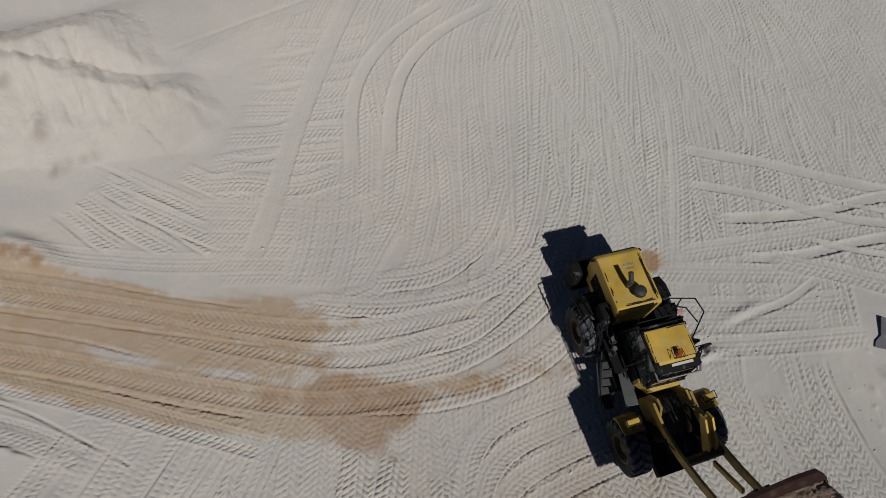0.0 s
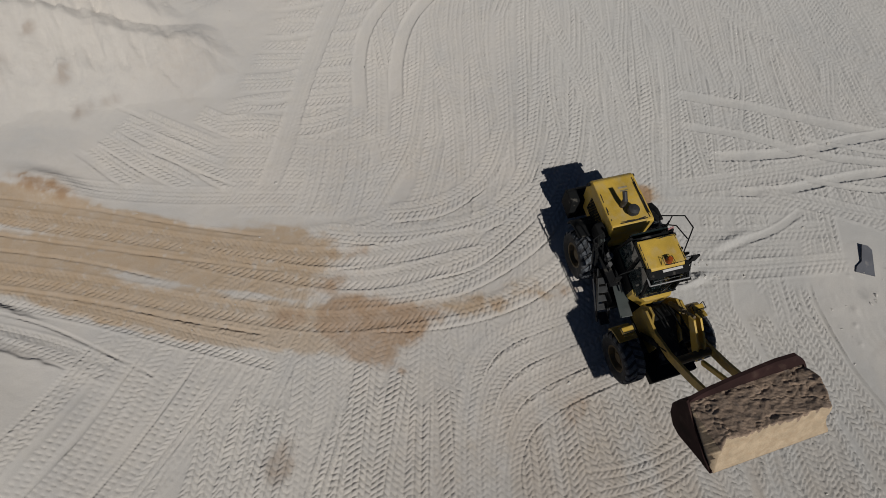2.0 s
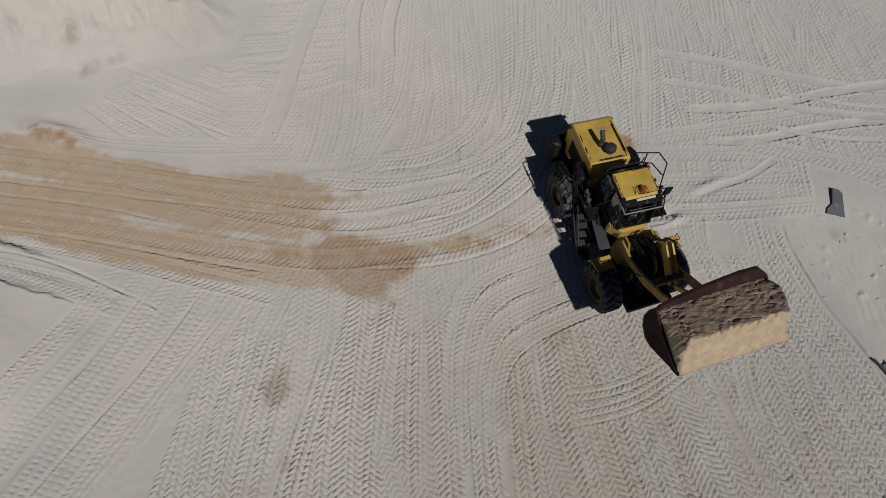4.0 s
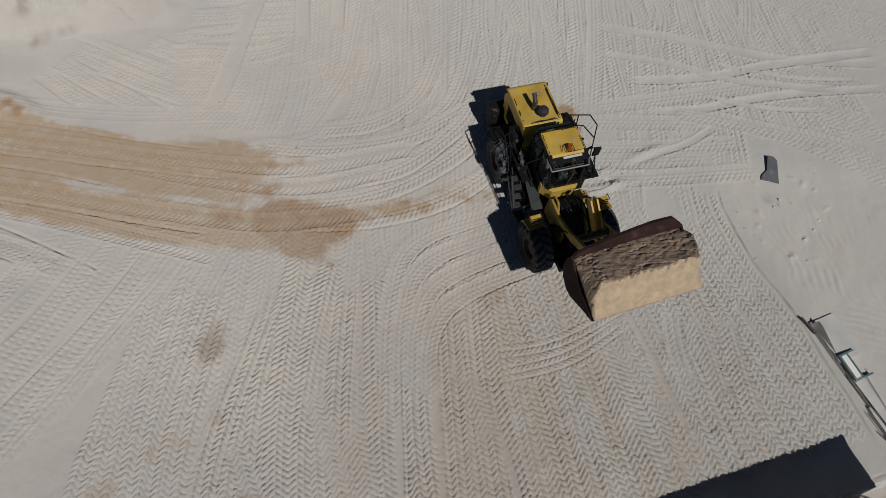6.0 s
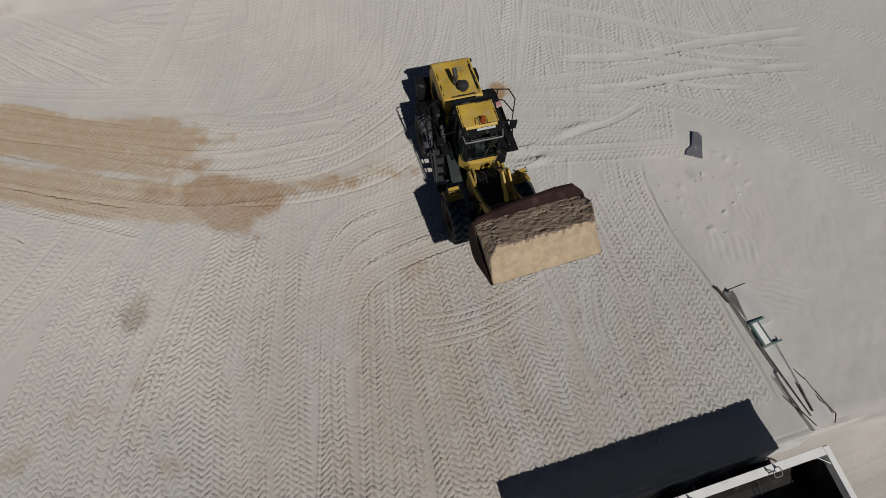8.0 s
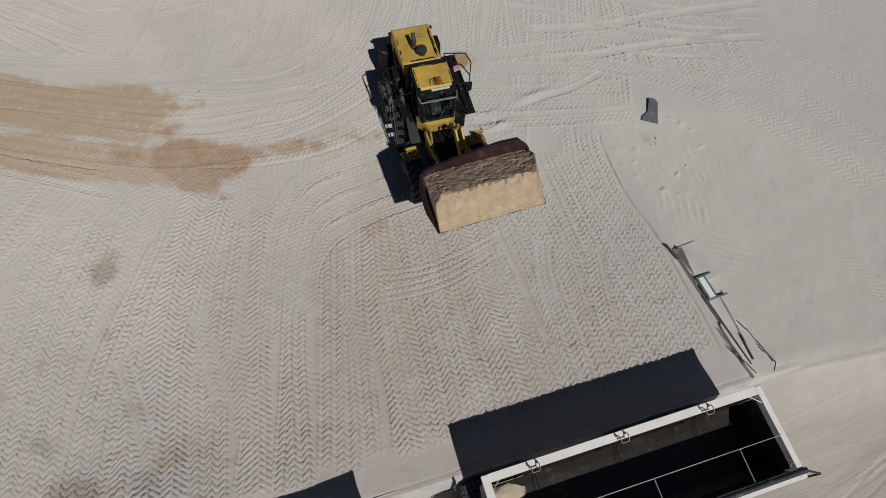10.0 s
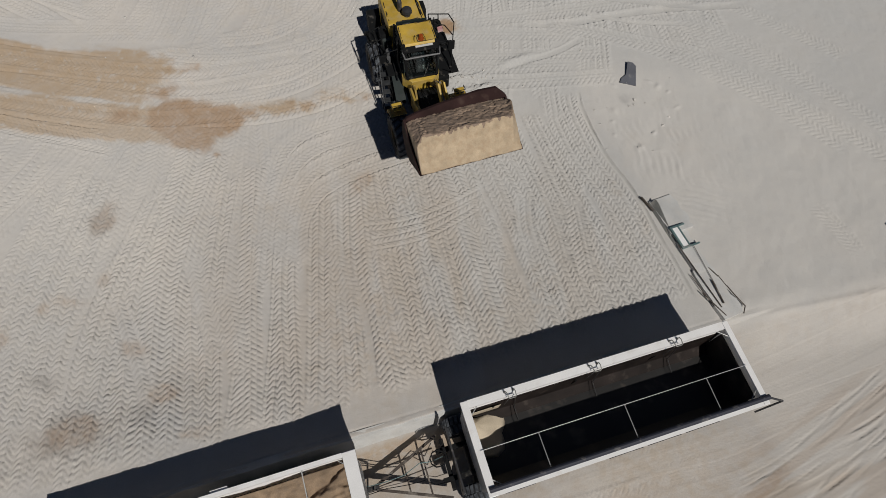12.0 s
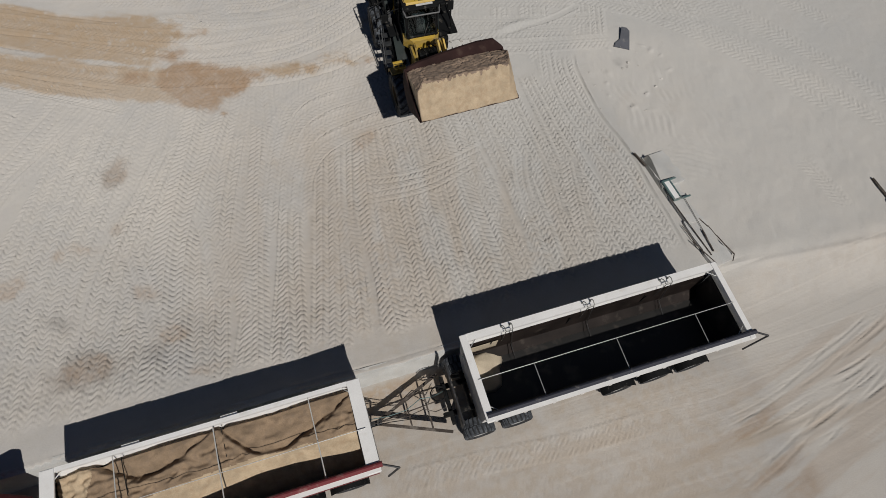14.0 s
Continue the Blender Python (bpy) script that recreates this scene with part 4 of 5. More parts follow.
    bm = bmesh.new()
    prism(bm, [(-3.45, 0.75), (-3.5, 1.45), (-3.35, 1.6), (-2.9, 1.6), (-2.75, 0.7)], -1.15, 1.15, 0.06)
    part("counterweight", bm, BLACK, ob)
    for s in (-1, 1):
        part("tail_light", boxes(((0.06, 0.16, 0.1), (-3.5, s * 0.95, 1.3)), bevel=0.01), TAIL_RED, ob)
        part("work_light", boxes(((0.09, 0.1, 0.1), (-3.0, s * 0.75, 2.42)), bevel=0.015), BLACK, ob)
        bm = bmesh.new()
        prism(bm, [(-2.35, 1.35), (-2.3, 1.58), (-1.95, 1.78), (-1.55, 1.80), (-1.55, 1.74), (-1.9, 1.72), (-2.24, 1.54), (-2.29, 1.34)], s * 0.68, s * 1.45)
        part("rear_fender", bm, BLACK, ob)
    # platform, steps and rails
    part("platform", boxes(((1.5, 0.42, 0.06), (-0.5, -0.88, 1.82)), ((1.95, 0.74, 0.06), (-0.35, 1.07, 1.82)), bevel=0.01), BLACK, ob, "black chequer plate walkway")
    part("fuel_tank", boxes(((1.15, 0.5, 0.8), (0.05, -0.8, 1.0)), bevel=0.05), BLACK, ob)
    part("side_plate", boxes(((2.0, 0.36, 0.04), (0.22, -0.78, 1.70), (10, 9, -4)), bevel=0.01), PANEL, ob, "grey green sloping plate beside the cab")
    part("side_plate", boxes(((0.5, 0.34, 0.4), (-1.35, -0.82, 2.0), (0, 0, 6)), bevel=0.06), PANEL, ob)
    part("battery_box", boxes(((0.8, 0.5, 0.6), (0.0, 0.93, 1.1)), bevel=0.05), BLACK, ob)
    part("air_filter_housing", boxes(((0.55, 0.32, 0.5), (-1.45, -0.85, 2.05)), bevel=0.1), BLACK, ob)
    steps = bmesh.new()
    for k in range(5):
        box(steps, (0.20, 0.34, 0.03), (-0.05 + 0.2 * k, -1.16 - 0.015 * k, 1.62 - 0.24 * k), (0, 8, -6), 0.006)
    part("steps", steps, STEP, ob, "dusty grey steel access steps")
    for y in (-0.97, -1.36):
        stringer = bmesh.new()
        box(stringer, (1.55, 0.035, 0.14), (0.36, y, 1.12), (0, 50, -4), 0.008)
        part("stringer", stringer, STEP, ob)
    part("foot_plate", boxes(((0.26, 0.3, 0.05), (0.92, -1.2, 0.62), (0, 10, 0)), bevel=0.01), STEP, ob)
    for a, b in (((-0.3, -1.02, 1.75), (0.75, -1.05, 0.8)), ((-0.45, -1.2, 1.7), (0.55, -1.3, 0.75)), ((-0.2, -1.42, 1.6), (0.78, -1.44, 0.7))):
        part("grab_bar", rods([a, b], r=0.022), STEP, ob)
    rails = ([(-0.45, -1.42, 1.8), (-0.98, -1.44, 2.8), (-1.13, -1.08, 2.82), (-0.72, -0.98, 1.85)], [(-0.78, -1.43, 2.42), (-0.97, -1.04, 2.4)],
             [(-1.05, -1.26, 2.81), (-0.6, -1.22, 1.85)], [(-0.98, -1.44, 2.8), (-0.62, -1.44, 2.6), (-0.2, -1.44, 1.7)],
             [(-0.62, 0.72, 1.85), (-1.2, 0.76, 2.95), (-1.02, 1.46, 2.97), (-0.6, 1.55, 2.95), (-0.02, 1.34, 1.85)], [(-1.12, 1.1, 2.96), (-0.95, 1.12, 1.85)],
             [(-1.1, 0.76, 2.6), (-0.92, 1.3, 2.58), (-0.45, 1.5, 2.5)], [(-0.95, 0.9, 3.0), (-0.9, 0.92, 1.85)])
    for line in rails:
        part("handrail", rods(line, r=0.02), BLACK, ob)
    part("mirror_bracket", rods([(0.3, 0.72, 3.1), (0.28, 1.18, 3.05), (0.35, 1.22, 2.2), (0.75, 1.16, 2.0), (0.8, 0.95, 2.3)], [(0.3, 1.2, 2.7), (0.66, 1.19, 2.05)], r=0.017), BLACK, ob)
    part("mirror", boxes(((0.07, 0.24, 0.4), (0.3, 1.2, 2.85)), bevel=0.03), BLACK, ob)
    part("mirror", boxes(((0.07, 0.3, 0.3), (0.1, 0.98, 2.75), (0, 25, 20)), bevel=0.03), BLACK, ob)
    part("mirror_bracket", rods([(0.3, -0.72, 3.1), (0.34, -1.2, 3.05), (0.4, -1.22, 2.7)], r=0.017), BLACK, ob)
    part("mirror", boxes(((0.06, 0.22, 0.36), (0.4, -1.26, 2.85)), bevel=0.02), BLACK, ob)
    part("warning_board", boxes(((0.02, 0.2, 0.2), (-0.85, 1.12, 2.5), (0, -35, 10)), bevel=0.01), FADED, ob, "faded red and white warning board")
    part("filter_bowl", rods([(-0.62, -0.86, 1.85), (-0.62, -0.86, 2.15)], r=0.11, seg=12), STEEL, ob)
    part("filter_bowl", rods([(-0.38, -0.92, 1.85), (-0.38, -0.92, 2.08)], r=0.07, seg=12), STEEL, ob)
    part("hose_bundle", rods([(-1.1, -0.8, 2.05), (-0.8, -0.85, 2.2), (-0.4, -0.8, 2.0), (0.1, -0.8, 1.95), (0.5, -0.8, 1.8)], [(-1.0, -0.95, 1.95), (-0.6, -0.98, 2.12), (-0.2, -0.95, 1.9)], r=0.025), BLACK, ob)
    # cab
    bm = bmesh.new()
    prism(bm, [(-0.78, 1.75), (-0.78, 2.35), (0.62, 2.22), (0.62, 1.5)], -0.66, 0.66, 0.03)
    cab = part("cab", bm, BLACK, ob, "black cab base with a yellow nose")
    bm = bmesh.new()
    for yy, xx in ((-0.67, 0.62), (-0.67, 0.72), (-0.4, 1.04), (0.4, 1.04), (0.67, 0.72), (0.67, 0.62)):
        bm.verts.new((xx, yy, 2.24 if xx < 0.7 else 2.18)), bm.verts.new((xx - 0.03, yy, 1.72))
    bmesh.ops.convex_hull(bm, input=bm.verts)
    part("nose", bm, YELLOW, cab, "yellow pointed front panel")
    for s in (-1, 1):
        for a, b in (((-0.72, s * 0.62, 2.3), (-0.5, s * 0.64, 3.42)), ((0.1, s * 0.66, 2.3), (0.1, s * 0.66, 3.42)), ((0.9, s * 0.5, 2.2), (0.74, s * 0.6, 3.42))):
            posts = bmesh.new()
            rod(posts, a, b, 0.045, 6)
            part("pillar", posts, BLACK, cab)
    bm = bmesh.new()
    prism(bm, [(-0.36, 3.42), (-0.33, 3.53), (0.55, 3.51), (0.62, 3.42)], -0.59, 0.59, 0.03)
    roof = part("roof", bm, YELLOW, cab, "yellow cab roof panel")
    rng = random.Random(23)
    for k in range(18):
        grime = bmesh.new()
        if k % 2:
            at, size = (rng.uniform(-0.25, 0.45), rng.choice((-0.555, 0.55))), (rng.uniform(0.05, 0.3), rng.uniform(0.012, 0.03), 0.005)
        else:
            at, size = (rng.choice((-0.30, 0.52)), rng.uniform(-0.5, 0.5)), (rng.uniform(0.012, 0.03), rng.uniform(0.05, 0.3), 0.005)
        box(grime, size, (at[0], at[1], 3.531 - 0.0227 * (at[0] + 0.33)), (0, 1.17, rng.uniform(-6, 6)))
        part("grime_streak", grime, GRIME, roof)
    part("visor", boxes(((0.22, 1.2, 0.06), (0.70, 0, 3.40), (0, 14, 0)), ((1.2, 1.28, 0.05), (0.12, 0, 3.40)), bevel=0.015), BLACK, roof)
    part("visor_strip", boxes(((0.07, 0.6, 0.02), (0.66, 0.12, 3.45), (0, 14, 0))), CONCRETE, roof, "pale light strip on the visor")
    bm = bmesh.new()
    rod(bm, (0.42, 0.07, 3.5), (0.42, 0.07, 3.54), 0.1, 16)
    rod(bm, (0.42, 0.07, 3.54), (0.42, 0.07, 3.69), 0.085, 16, 0.065)
    part("beacon", bm, AMBER, roof, "amber warning beacon")
    part("beacon_guard", rods([(0.52, -0.06, 3.5), (0.5, -0.05, 3.62), (0.36, -0.03, 3.66), (0.33, 0.16, 3.64), (0.5, 0.2, 3.6), (0.54, 0.2, 3.5)], r=0.01), GRIME, roof)
    part("light_rail", rods([(0.72, -0.64, 3.36), (0.93, -0.6, 3.24), (0.94, 0.6, 3.24), (0.72, 0.64, 3.36)], r=0.026), STEEL, roof, "dusty grey light rail")
    part("aerial", rods([(0.5, -0.18, 3.5), (0.34, -0.14, 3.64), (0.3, -0.08, 3.5)], r=0.009), BLACK, roof)
    for x, y in ((-0.32, -0.5), (-0.32, 0.5), (0.56, -0.52), (0.56, 0.52)):
        part("roof_light", boxes(((0.1, 0.14, 0.1), (x, y * 1.12, 3.47)), bevel=0.02), BLACK, roof)
    bm = bmesh.new()
    plate(bm, [(0.74, 3.38), (0.93, 2.22), (0.9, 2.21), (0.71, 3.37)], 1.02, 0)
    part("windscreen", bm, CLEAR, cab, "clear front windscreen").visible_shadow = False
    seat = bmesh.new()
    box(seat, (0.5, 0.5, 0.16), (0.02, 0, 2.62), (0, -4, 0), 0.05)
    box(seat, (0.16, 0.5, 0.6), (-0.26, 0, 2.92), (0, -10, 0), 0.05)
    box(seat, (0.4, 0.1, 0.08), (0.05, 0.32, 2.82), (0, 0, 0), 0.02)
    part("driver_seat", seat, SEAT, cab, "dark teal cloth seat in the cab")
    console = bmesh.new()
    box(console, (0.14, 0.34, 0.5), (0.62, 0, 2.48), (0, -18, 0), 0.03)
    rod(console, (0.52, 0, 2.72), (0.48, 0, 2.8), 0.17, 16)
    part("steering_console", console, DARK, cab)
    part("dashboard", boxes(((0.42, 1.16, 0.05), (0.74, 0, 2.29), (0, 4, 0)), ((1.3, 1.2, 0.04), (-0.05, 0, 2.38)), bevel=0.01), BLACK, cab)
    part("side_console", boxes(((0.5, 0.16, 0.3), (0.12, 0.48, 2.6)), bevel=0.03), DARK, cab)
    for s in (-1, 1):
        bm = bmesh.new()
        plate(bm, [(-0.7, 2.35), (-0.5, 3.38), (0.7, 3.38), (0.86, 2.24)], 0.02, s * 0.615)
        part("side_window", bm, GLASS, cab)
    part("rear_window", boxes(((0.02, 1.1, 0.95), (-0.68, 0, 2.88), (0, 5, 0))), GLASS, cab)
    part("wiper", rods([(0.95, 0.05, 2.28), (0.88, 0.24, 2.8)], [(0.81, -0.4, 3.16), (0.81, 0.5, 3.14)], r=0.013), DARK, cab)
    # front frame and wheels
    behind_joint = set(ob.children)
    bm = bmesh.new()
    prism(bm, [(0.9, 0.6), (0.95, 1.3), (1.25, 2.0), (1.6, 2.05), (2.2, 1.4), (2.75, 1.2), (2.75, 0.65), (2.0, 0.5)], -0.36, 0.36, 0.03)
    part("front_frame", bm, BLACK, ob)
    for s in (-1, 1):
        bm = bmesh.new()
        prism(bm, [(1.0, 1.0), (1.05, 1.95), (1.25, 2.35), (1.5, 2.35), (1.75, 1.95), (2.3, 1.5), (2.3, 1.0)], s * 0.40, s * 0.47, 0.01)
        part("boom_tower", bm, ARM, ob)
        bm = bmesh.new()
        prism(bm, [(1.28, 1.3), (1.36, 1.52), (1.5, 1.6), (1.86, 1.70), (1.87, 1.66), (1.52, 1.55), (1.4, 1.48), (1.33, 1.28)], s * 0.86, s * 1.46, 0.01)
        fender = part("front_fender", bm, ARM, ob, "worn yellow steel fender, dimmed for shade")
        yl = s * 1.16
        part("head_lamp", boxes(((0.18, 0.36, 0.16), (1.60, yl, 1.87)), ((0.05, 0.3, 0.03), (1.74, yl, 1.82)), ((0.1, 0.12, 0.3), (1.58, yl, 1.68)), bevel=0.03), YELLOW, fender, "yellow lamp housing")
        for dy in (-0.09, 0.09):
            part("lamp_glass", boxes(((0.02, 0.11, 0.08), (1.695, yl + dy, 1.88))), DARK, fender)
        part("lamp_guard", rods([(1.48, yl - 0.2, 1.78), (1.48, yl - 0.2, 1.98), (1.68, yl - 0.2, 1.97), (1.68, yl + 0.2, 1.97), (1.48, yl + 0.2, 1.98), (1.48, yl + 0.2, 1.78)], r=0.012), GRIME, fender)
    axle = bmesh.new()
    rod(axle, (2.12, -1.1, 0.82), (2.12, 1.1, 0.82), 0.2, 12)
    part("front_axle", axle, DARK, ob)
    axle = bmesh.new()
    rod(axle, (-1.38, -1.1, 0.82), (-1.38, 1.1, 0.82), 0.2, 12)
    rear = [part("rear_axle", axle, DARK, ob)]
    for x in (2.12, -1.38):
        for s in (-1, 1):
            wheel = wheel_parts(ob, (x, s * 1.18, 0.82), 0.82, 0.64, SHADED_YELLOW, 18, s)
            if x < 0:
                rear.append(wheel)
    # boom, linkage and bucket
    for s in (-1, 1):
        bm = bmesh.new()
        prism(bm, [(1.2, 2.1), (1.32, 2.3), (2.0, 2.26), (2.7, 2.52), (3.4, 3.0), (4.1, 3.57), (4.28, 3.43), (4.15, 3.27), (3.5, 2.72), (2.8, 2.24), (2.0, 1.98), (1.4, 2.0)], s * 0.52, s * 0.60, 0.012)
        part("lift_arm", bm, ARM, ob, "yellow lift arm, worn paint dimmed for shade")
        bm = bmesh.new()
        rod(bm, (1.75, s * 0.56, 1.25), (2.35, s * 0.56, 2.1), 0.09, 12)
        rod(bm, (2.35, s * 0.56, 2.1), (2.6, s * 0.56, 2.4), 0.05, 12)
        part("lift_cylinder", bm, BLACK, ob)
        part("hydraulic_hose", rods([(1.3, s * 0.25, 2.1), (1.7, s * 0.3, 2.35), (2.3, s * 0.28, 2.4), (2.8, s * 0.2, 2.5)], [(1.2, s * 0.15, 2.0), (1.7, s * 0.16, 2.3), (2.5, s * 0.16, 2.4)], r=0.022), BLACK, ob)
    bm = bmesh.new()
    rod(bm, (2.95, -0.54, 2.5), (2.95, 0.54, 2.5), 0.12, 14)
    part("cross_tube", bm, SHADED_YELLOW, ob)
    bm = bmesh.new()
    prism(bm, [(1.95, 3.05), (2.15, 3.2), (2.75, 2.8), (3.1, 2.3), (2.95, 2.22), (2.6, 2.5)], 0.12, 0.18, 0.01)
    prism(bm, [(1.95, 3.05), (2.15, 3.2), (2.75, 2.8), (3.1, 2.3), (2.95, 2.22), (2.6, 2.5)], 0.32, 0.38, 0.01)
    part("bell_crank", bm, YELLOW, ob)
    bm = bmesh.new()
    rod(bm, (1.3, 0.25, 2.2), (1.75, 0.25, 2.75), 0.08, 14)
    rod(bm, (1.75, 0.25, 2.75), (2.05, 0.25, 3.1), 0.045, 12)
    part("tilt_cylinder", bm, SHADED_YELLOW, ob)
    part("bucket_link", boxes(((1.1, 0.09, 0.16), (3.55, 0.25, 2.75), (0, -46, 0)), bevel=0.02), YELLOW, ob)
    # the bucket: a bent shell, its side plates and a cutting edge
    shell = [(5.72, 3.80), (4.72, 3.10), (4.45, 3.06), (4.15, 3.25), (3.98, 3.6), (3.98, 4.05), (4.08, 4.34)]
    inner = [(x + dx, z + dz) for (x, z), (dx, dz) in zip(shell, ((-0.03, 0.05), (0.0, 0.06), (0.0, 0.06), (0.05, 0.04), (0.06, 0.0), (0.06, 0.0), (0.06, -0.02)))]
    bm = bmesh.new()
    prism(bm, shell + inner[::-1], -1.60, 1.60)
    bucket = part("bucket", bm, BUCKET_STEEL, ob, "worn brown steel bucket, tilted back")
    for s in (-1, 1):
        bm = bmesh.new()
        prism(bm, [(5.68, 3.80), (5.35, 3.86), (5.0, 4.0), (4.4, 4.22), (4.08, 4.36)] + shell[::-1][1:-1], s * 1.57, s * 1.63)
        part("side_plate", bm, BUCKET_STEEL, bucket)
    part("cutting_edge", boxes(((0.3, 3.24, 0.04), (5.6, 0, 3.71), (0, -34, 0))), BUCKET_STEEL, bucket, "polished steel cutting edge")
    for s in (-0.56, 0.25, 0.56):
        bm = bmesh.new()
        prism(bm, [(4.0, 3.3), (3.9, 3.75), (4.1, 3.8), (4.25, 3.25)], s - 0.05, s + 0.05)
        part("hinge_plate", bm, SHADED_YELLOW, bucket)
    bm = bmesh.new()
    guard = [(-1.6, 0.0), (-1.5, 0.1), (-1.1, 0.22), (-0.5, 0.32), (0.3, 0.42), (0.8, 0.47), (1.35, 0.44), (1.6, 0.1), (1.6, 0.0)]
    near_ = [bm.verts.new((4.14 - 0.5 * a, y, 4.34 + 0.55 * a)) for y, a in guard]
    far_ = [bm.verts.new((4.05 - 0.5 * a, y, 4.31 + 0.55 * a)) for y, a in guard]
    bm.faces.new(near_), bm.faces.new(far_[::-1])
    for i in range(len(guard)):
        k = (i + 1) % len(guard)
        bm.faces.new((near_[i], far_[i], far_[k], near_[k]))
    part("spill_guard", bm, BUCKET_STEEL, bucket)
    # black box added to cover sunlit ground where shadow should lie
    part("shade_filler", boxes(((0.9, 1.5, 0.3), (2.7, 0, 0.85)), bevel=0.04), BLACK, ob)
    for piece in ob.children:
        if piece not in behind_joint and piece not in rear:
            piece.matrix_local = STEER
    return ob


LOADER = wheel_loader()


def bucket_load():
    """The heap in the bucket: a sunny tan slope to the lip and a crusted brown back, with shade in its colour."""
    bm = bmesh.new()
    nx_, ny_ = 84, 140
    x0, x1, half = 4.12, 5.75, 1.575

    def crest_at(y):
        return 5.2 + 0.08 * noise.noise((y * 1.7, 3.0, 0)) + 0.05 * noise.noise((y * 6, 9, 0)) + 1.2 * max(0.0, -y - 1.36) - 2.6 * max(0.0, y - 1.34) + 0.05 * y / 1.6

    grid = []
    for i in range(nx_ + 1):
        row = []
        for j in range(ny_ + 1):
            x, y = x0 + (x1 - x0) * i / nx_, -half + 2 * half * j / ny_
            crest = crest_at(y)
            back = 4.34 + (x - x0) / (crest - x0) * 0.52
            front = 3.82 + (x1 - x) / (x1 - crest) * 0.98
            side = min(1.0, (half + 0.02 - abs(y)) / 0.3)
            z = 3.9 + (min(back, front) - 3.9) * (0.82 + 0.18 * side)
            if x < crest:
                z += 0.03 * noise.noise((x * 3.0, y * 2.0, 1.0)) + 0.03 * noise.noise((x * 8, y * 6, 4.0)) + 0.016 * noise.noise((x * 19, y * 17, 6.0)) + 0.012 * noise.noise((x * 40, y * 36, 2.0))
                z -= 0.045 * max(0.0, 1 - abs(noise.noise((x * 2.6 + 3, y * 0.8, 7.0)) + 0.3 * noise.noise((x * 9, y * 7, 3.0))) * 14)
            else:
                z += 0.04 * noise.noise((x * 3, y * 2.5, 1.0)) + 0.025 * noise.noise((x * 8, y * 7, 4.0)) + 0.014 * noise.noise((x * 22, y * 20, 4.0))
                ledge = x - crest - 0.13 - 0.05 * noise.noise((y * 4, 1, 5))
                z -= 0.05 * math.exp(-(ledge / 0.03) ** 2) * max(0.0, min(1.0, 0.6 + 2 * noise.noise((y * 2.2, 4, 4))))
            row.append(bm.verts.new((x, y, z)))
        grid.append(row)
    for i in range(nx_):
        for j in range(ny_):
            f = bm.faces.new((grid[i][j], grid[i + 1][j], grid[i + 1][j + 1], grid[i][j + 1]))
            c = f.calc_center_median()
            # behind the crest: soil whose colour also holds the shaded side's darkness
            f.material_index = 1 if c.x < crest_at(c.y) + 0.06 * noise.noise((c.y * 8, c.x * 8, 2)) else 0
    rim = [grid[i][0] for i in range(nx_ + 1)] + [grid[nx_][j] for j in range(1, ny_ + 1)] + [grid[i][ny_] for i in range(nx_ - 1, -1, -1)] + [grid[0][j] for j in range(ny_ - 1, 0, -1)]
    low = [bm.verts.new((min(max(v.co.x, 4.15), 5.45), max(-1.55, min(1.55, v.co.y)), 3.72)) for v in rim]
    for k in range(len(rim)):
        bm.faces.new((rim[k], rim[(k + 1) % len(rim)], low[(k + 1) % len(rim)], low[k]))
    ob = part("sand_load", bm, [SAND, SHADED_SOIL], smooth=True)
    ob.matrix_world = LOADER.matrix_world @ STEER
    return tagged(ob, "heaped tan sand with crusted brown soil, shade in its colour, in the bucket", "sand", kind="stuff")


bucket_load()


# ---- the road train ----
def side_tipper(at, label, tarp, tarp_label, loaded):
    """A side tipping trailer: local x along it, y towards the pad, z up from the road."""
    ob = thing("tipper_trailer", pose(*at, ROAD, 0, 0, math.degrees(TURN)), label, "trailer", "trailers of the road train")
    L, top = 4.12, 2.87
    # bowl: far side, near side, both ends, floor
    far_out = [(1.25, top), (1.10, 2.35), (1.05, 1.45), (0.78, 1.2)]
    plan = [(y, z) for y, z in far_out] + [(y - 0.05, z) for y, z in reversed(far_out)]

    def along(outline, x0, x1):
        b = bmesh.new()
        p = [b.verts.new((x0, y, z)) for y, z in outline]
        q = [b.verts.new((x1, y, z)) for y, z in outline]
        b.faces.new(p), b.faces.new(q[::-1])
        for i in range(len(p)):
            k = (i + 1) % len(p)
            b.faces.new((p[i], q[i], q[k], p[k]))
        return b

    for s, name in ((1, "side_wall"), (-1, "side_wall")):
        wall = part(name, along([(s * y, z) for y, z in plan], -L, L), WHITE, ob)
        inside = 1.13 if s < 0 else 1.15 if loaded else 1.05
        part("top_rail", along([(s * 1.27, top + 0.03), (s * 1.27, top - 0.1), (s * inside, top - 0.1), (s * inside, top + 0.03)], -L - 0.02, L + 0.02), WHITE, wall, "white painted top rail")
        inner = [(1.195, 2.74), (1.045, 2.30), (0.995, 1.46), (0.74, 1.24), (0.74, 1.22), (0.99, 1.44), (1.04, 2.30), (1.185, 2.74)]
        if s > 0:
            inner = [(1.075, 2.42), (1.045, 2.32), (0.995, 1.46), (0.74, 1.24), (0.73, 1.25), (0.985, 1.47), (1.035, 2.32), (1.065, 2.42)]
        part("liner", along([(s * y, z) for y, z in inner], -L + 0.05, L - 0.05), SCRAPED if s > 0 else LINER, wall, "dark scuffed wall liner")
        for k in range(9):
            x = -L + 0.45 + k * (2 * L - 0.9) / 8
            part("rib", boxes(((0.09, 0.07, 0.95), (x, s * 1.1, 1.9)), bevel=0.01), WHITE, wall)
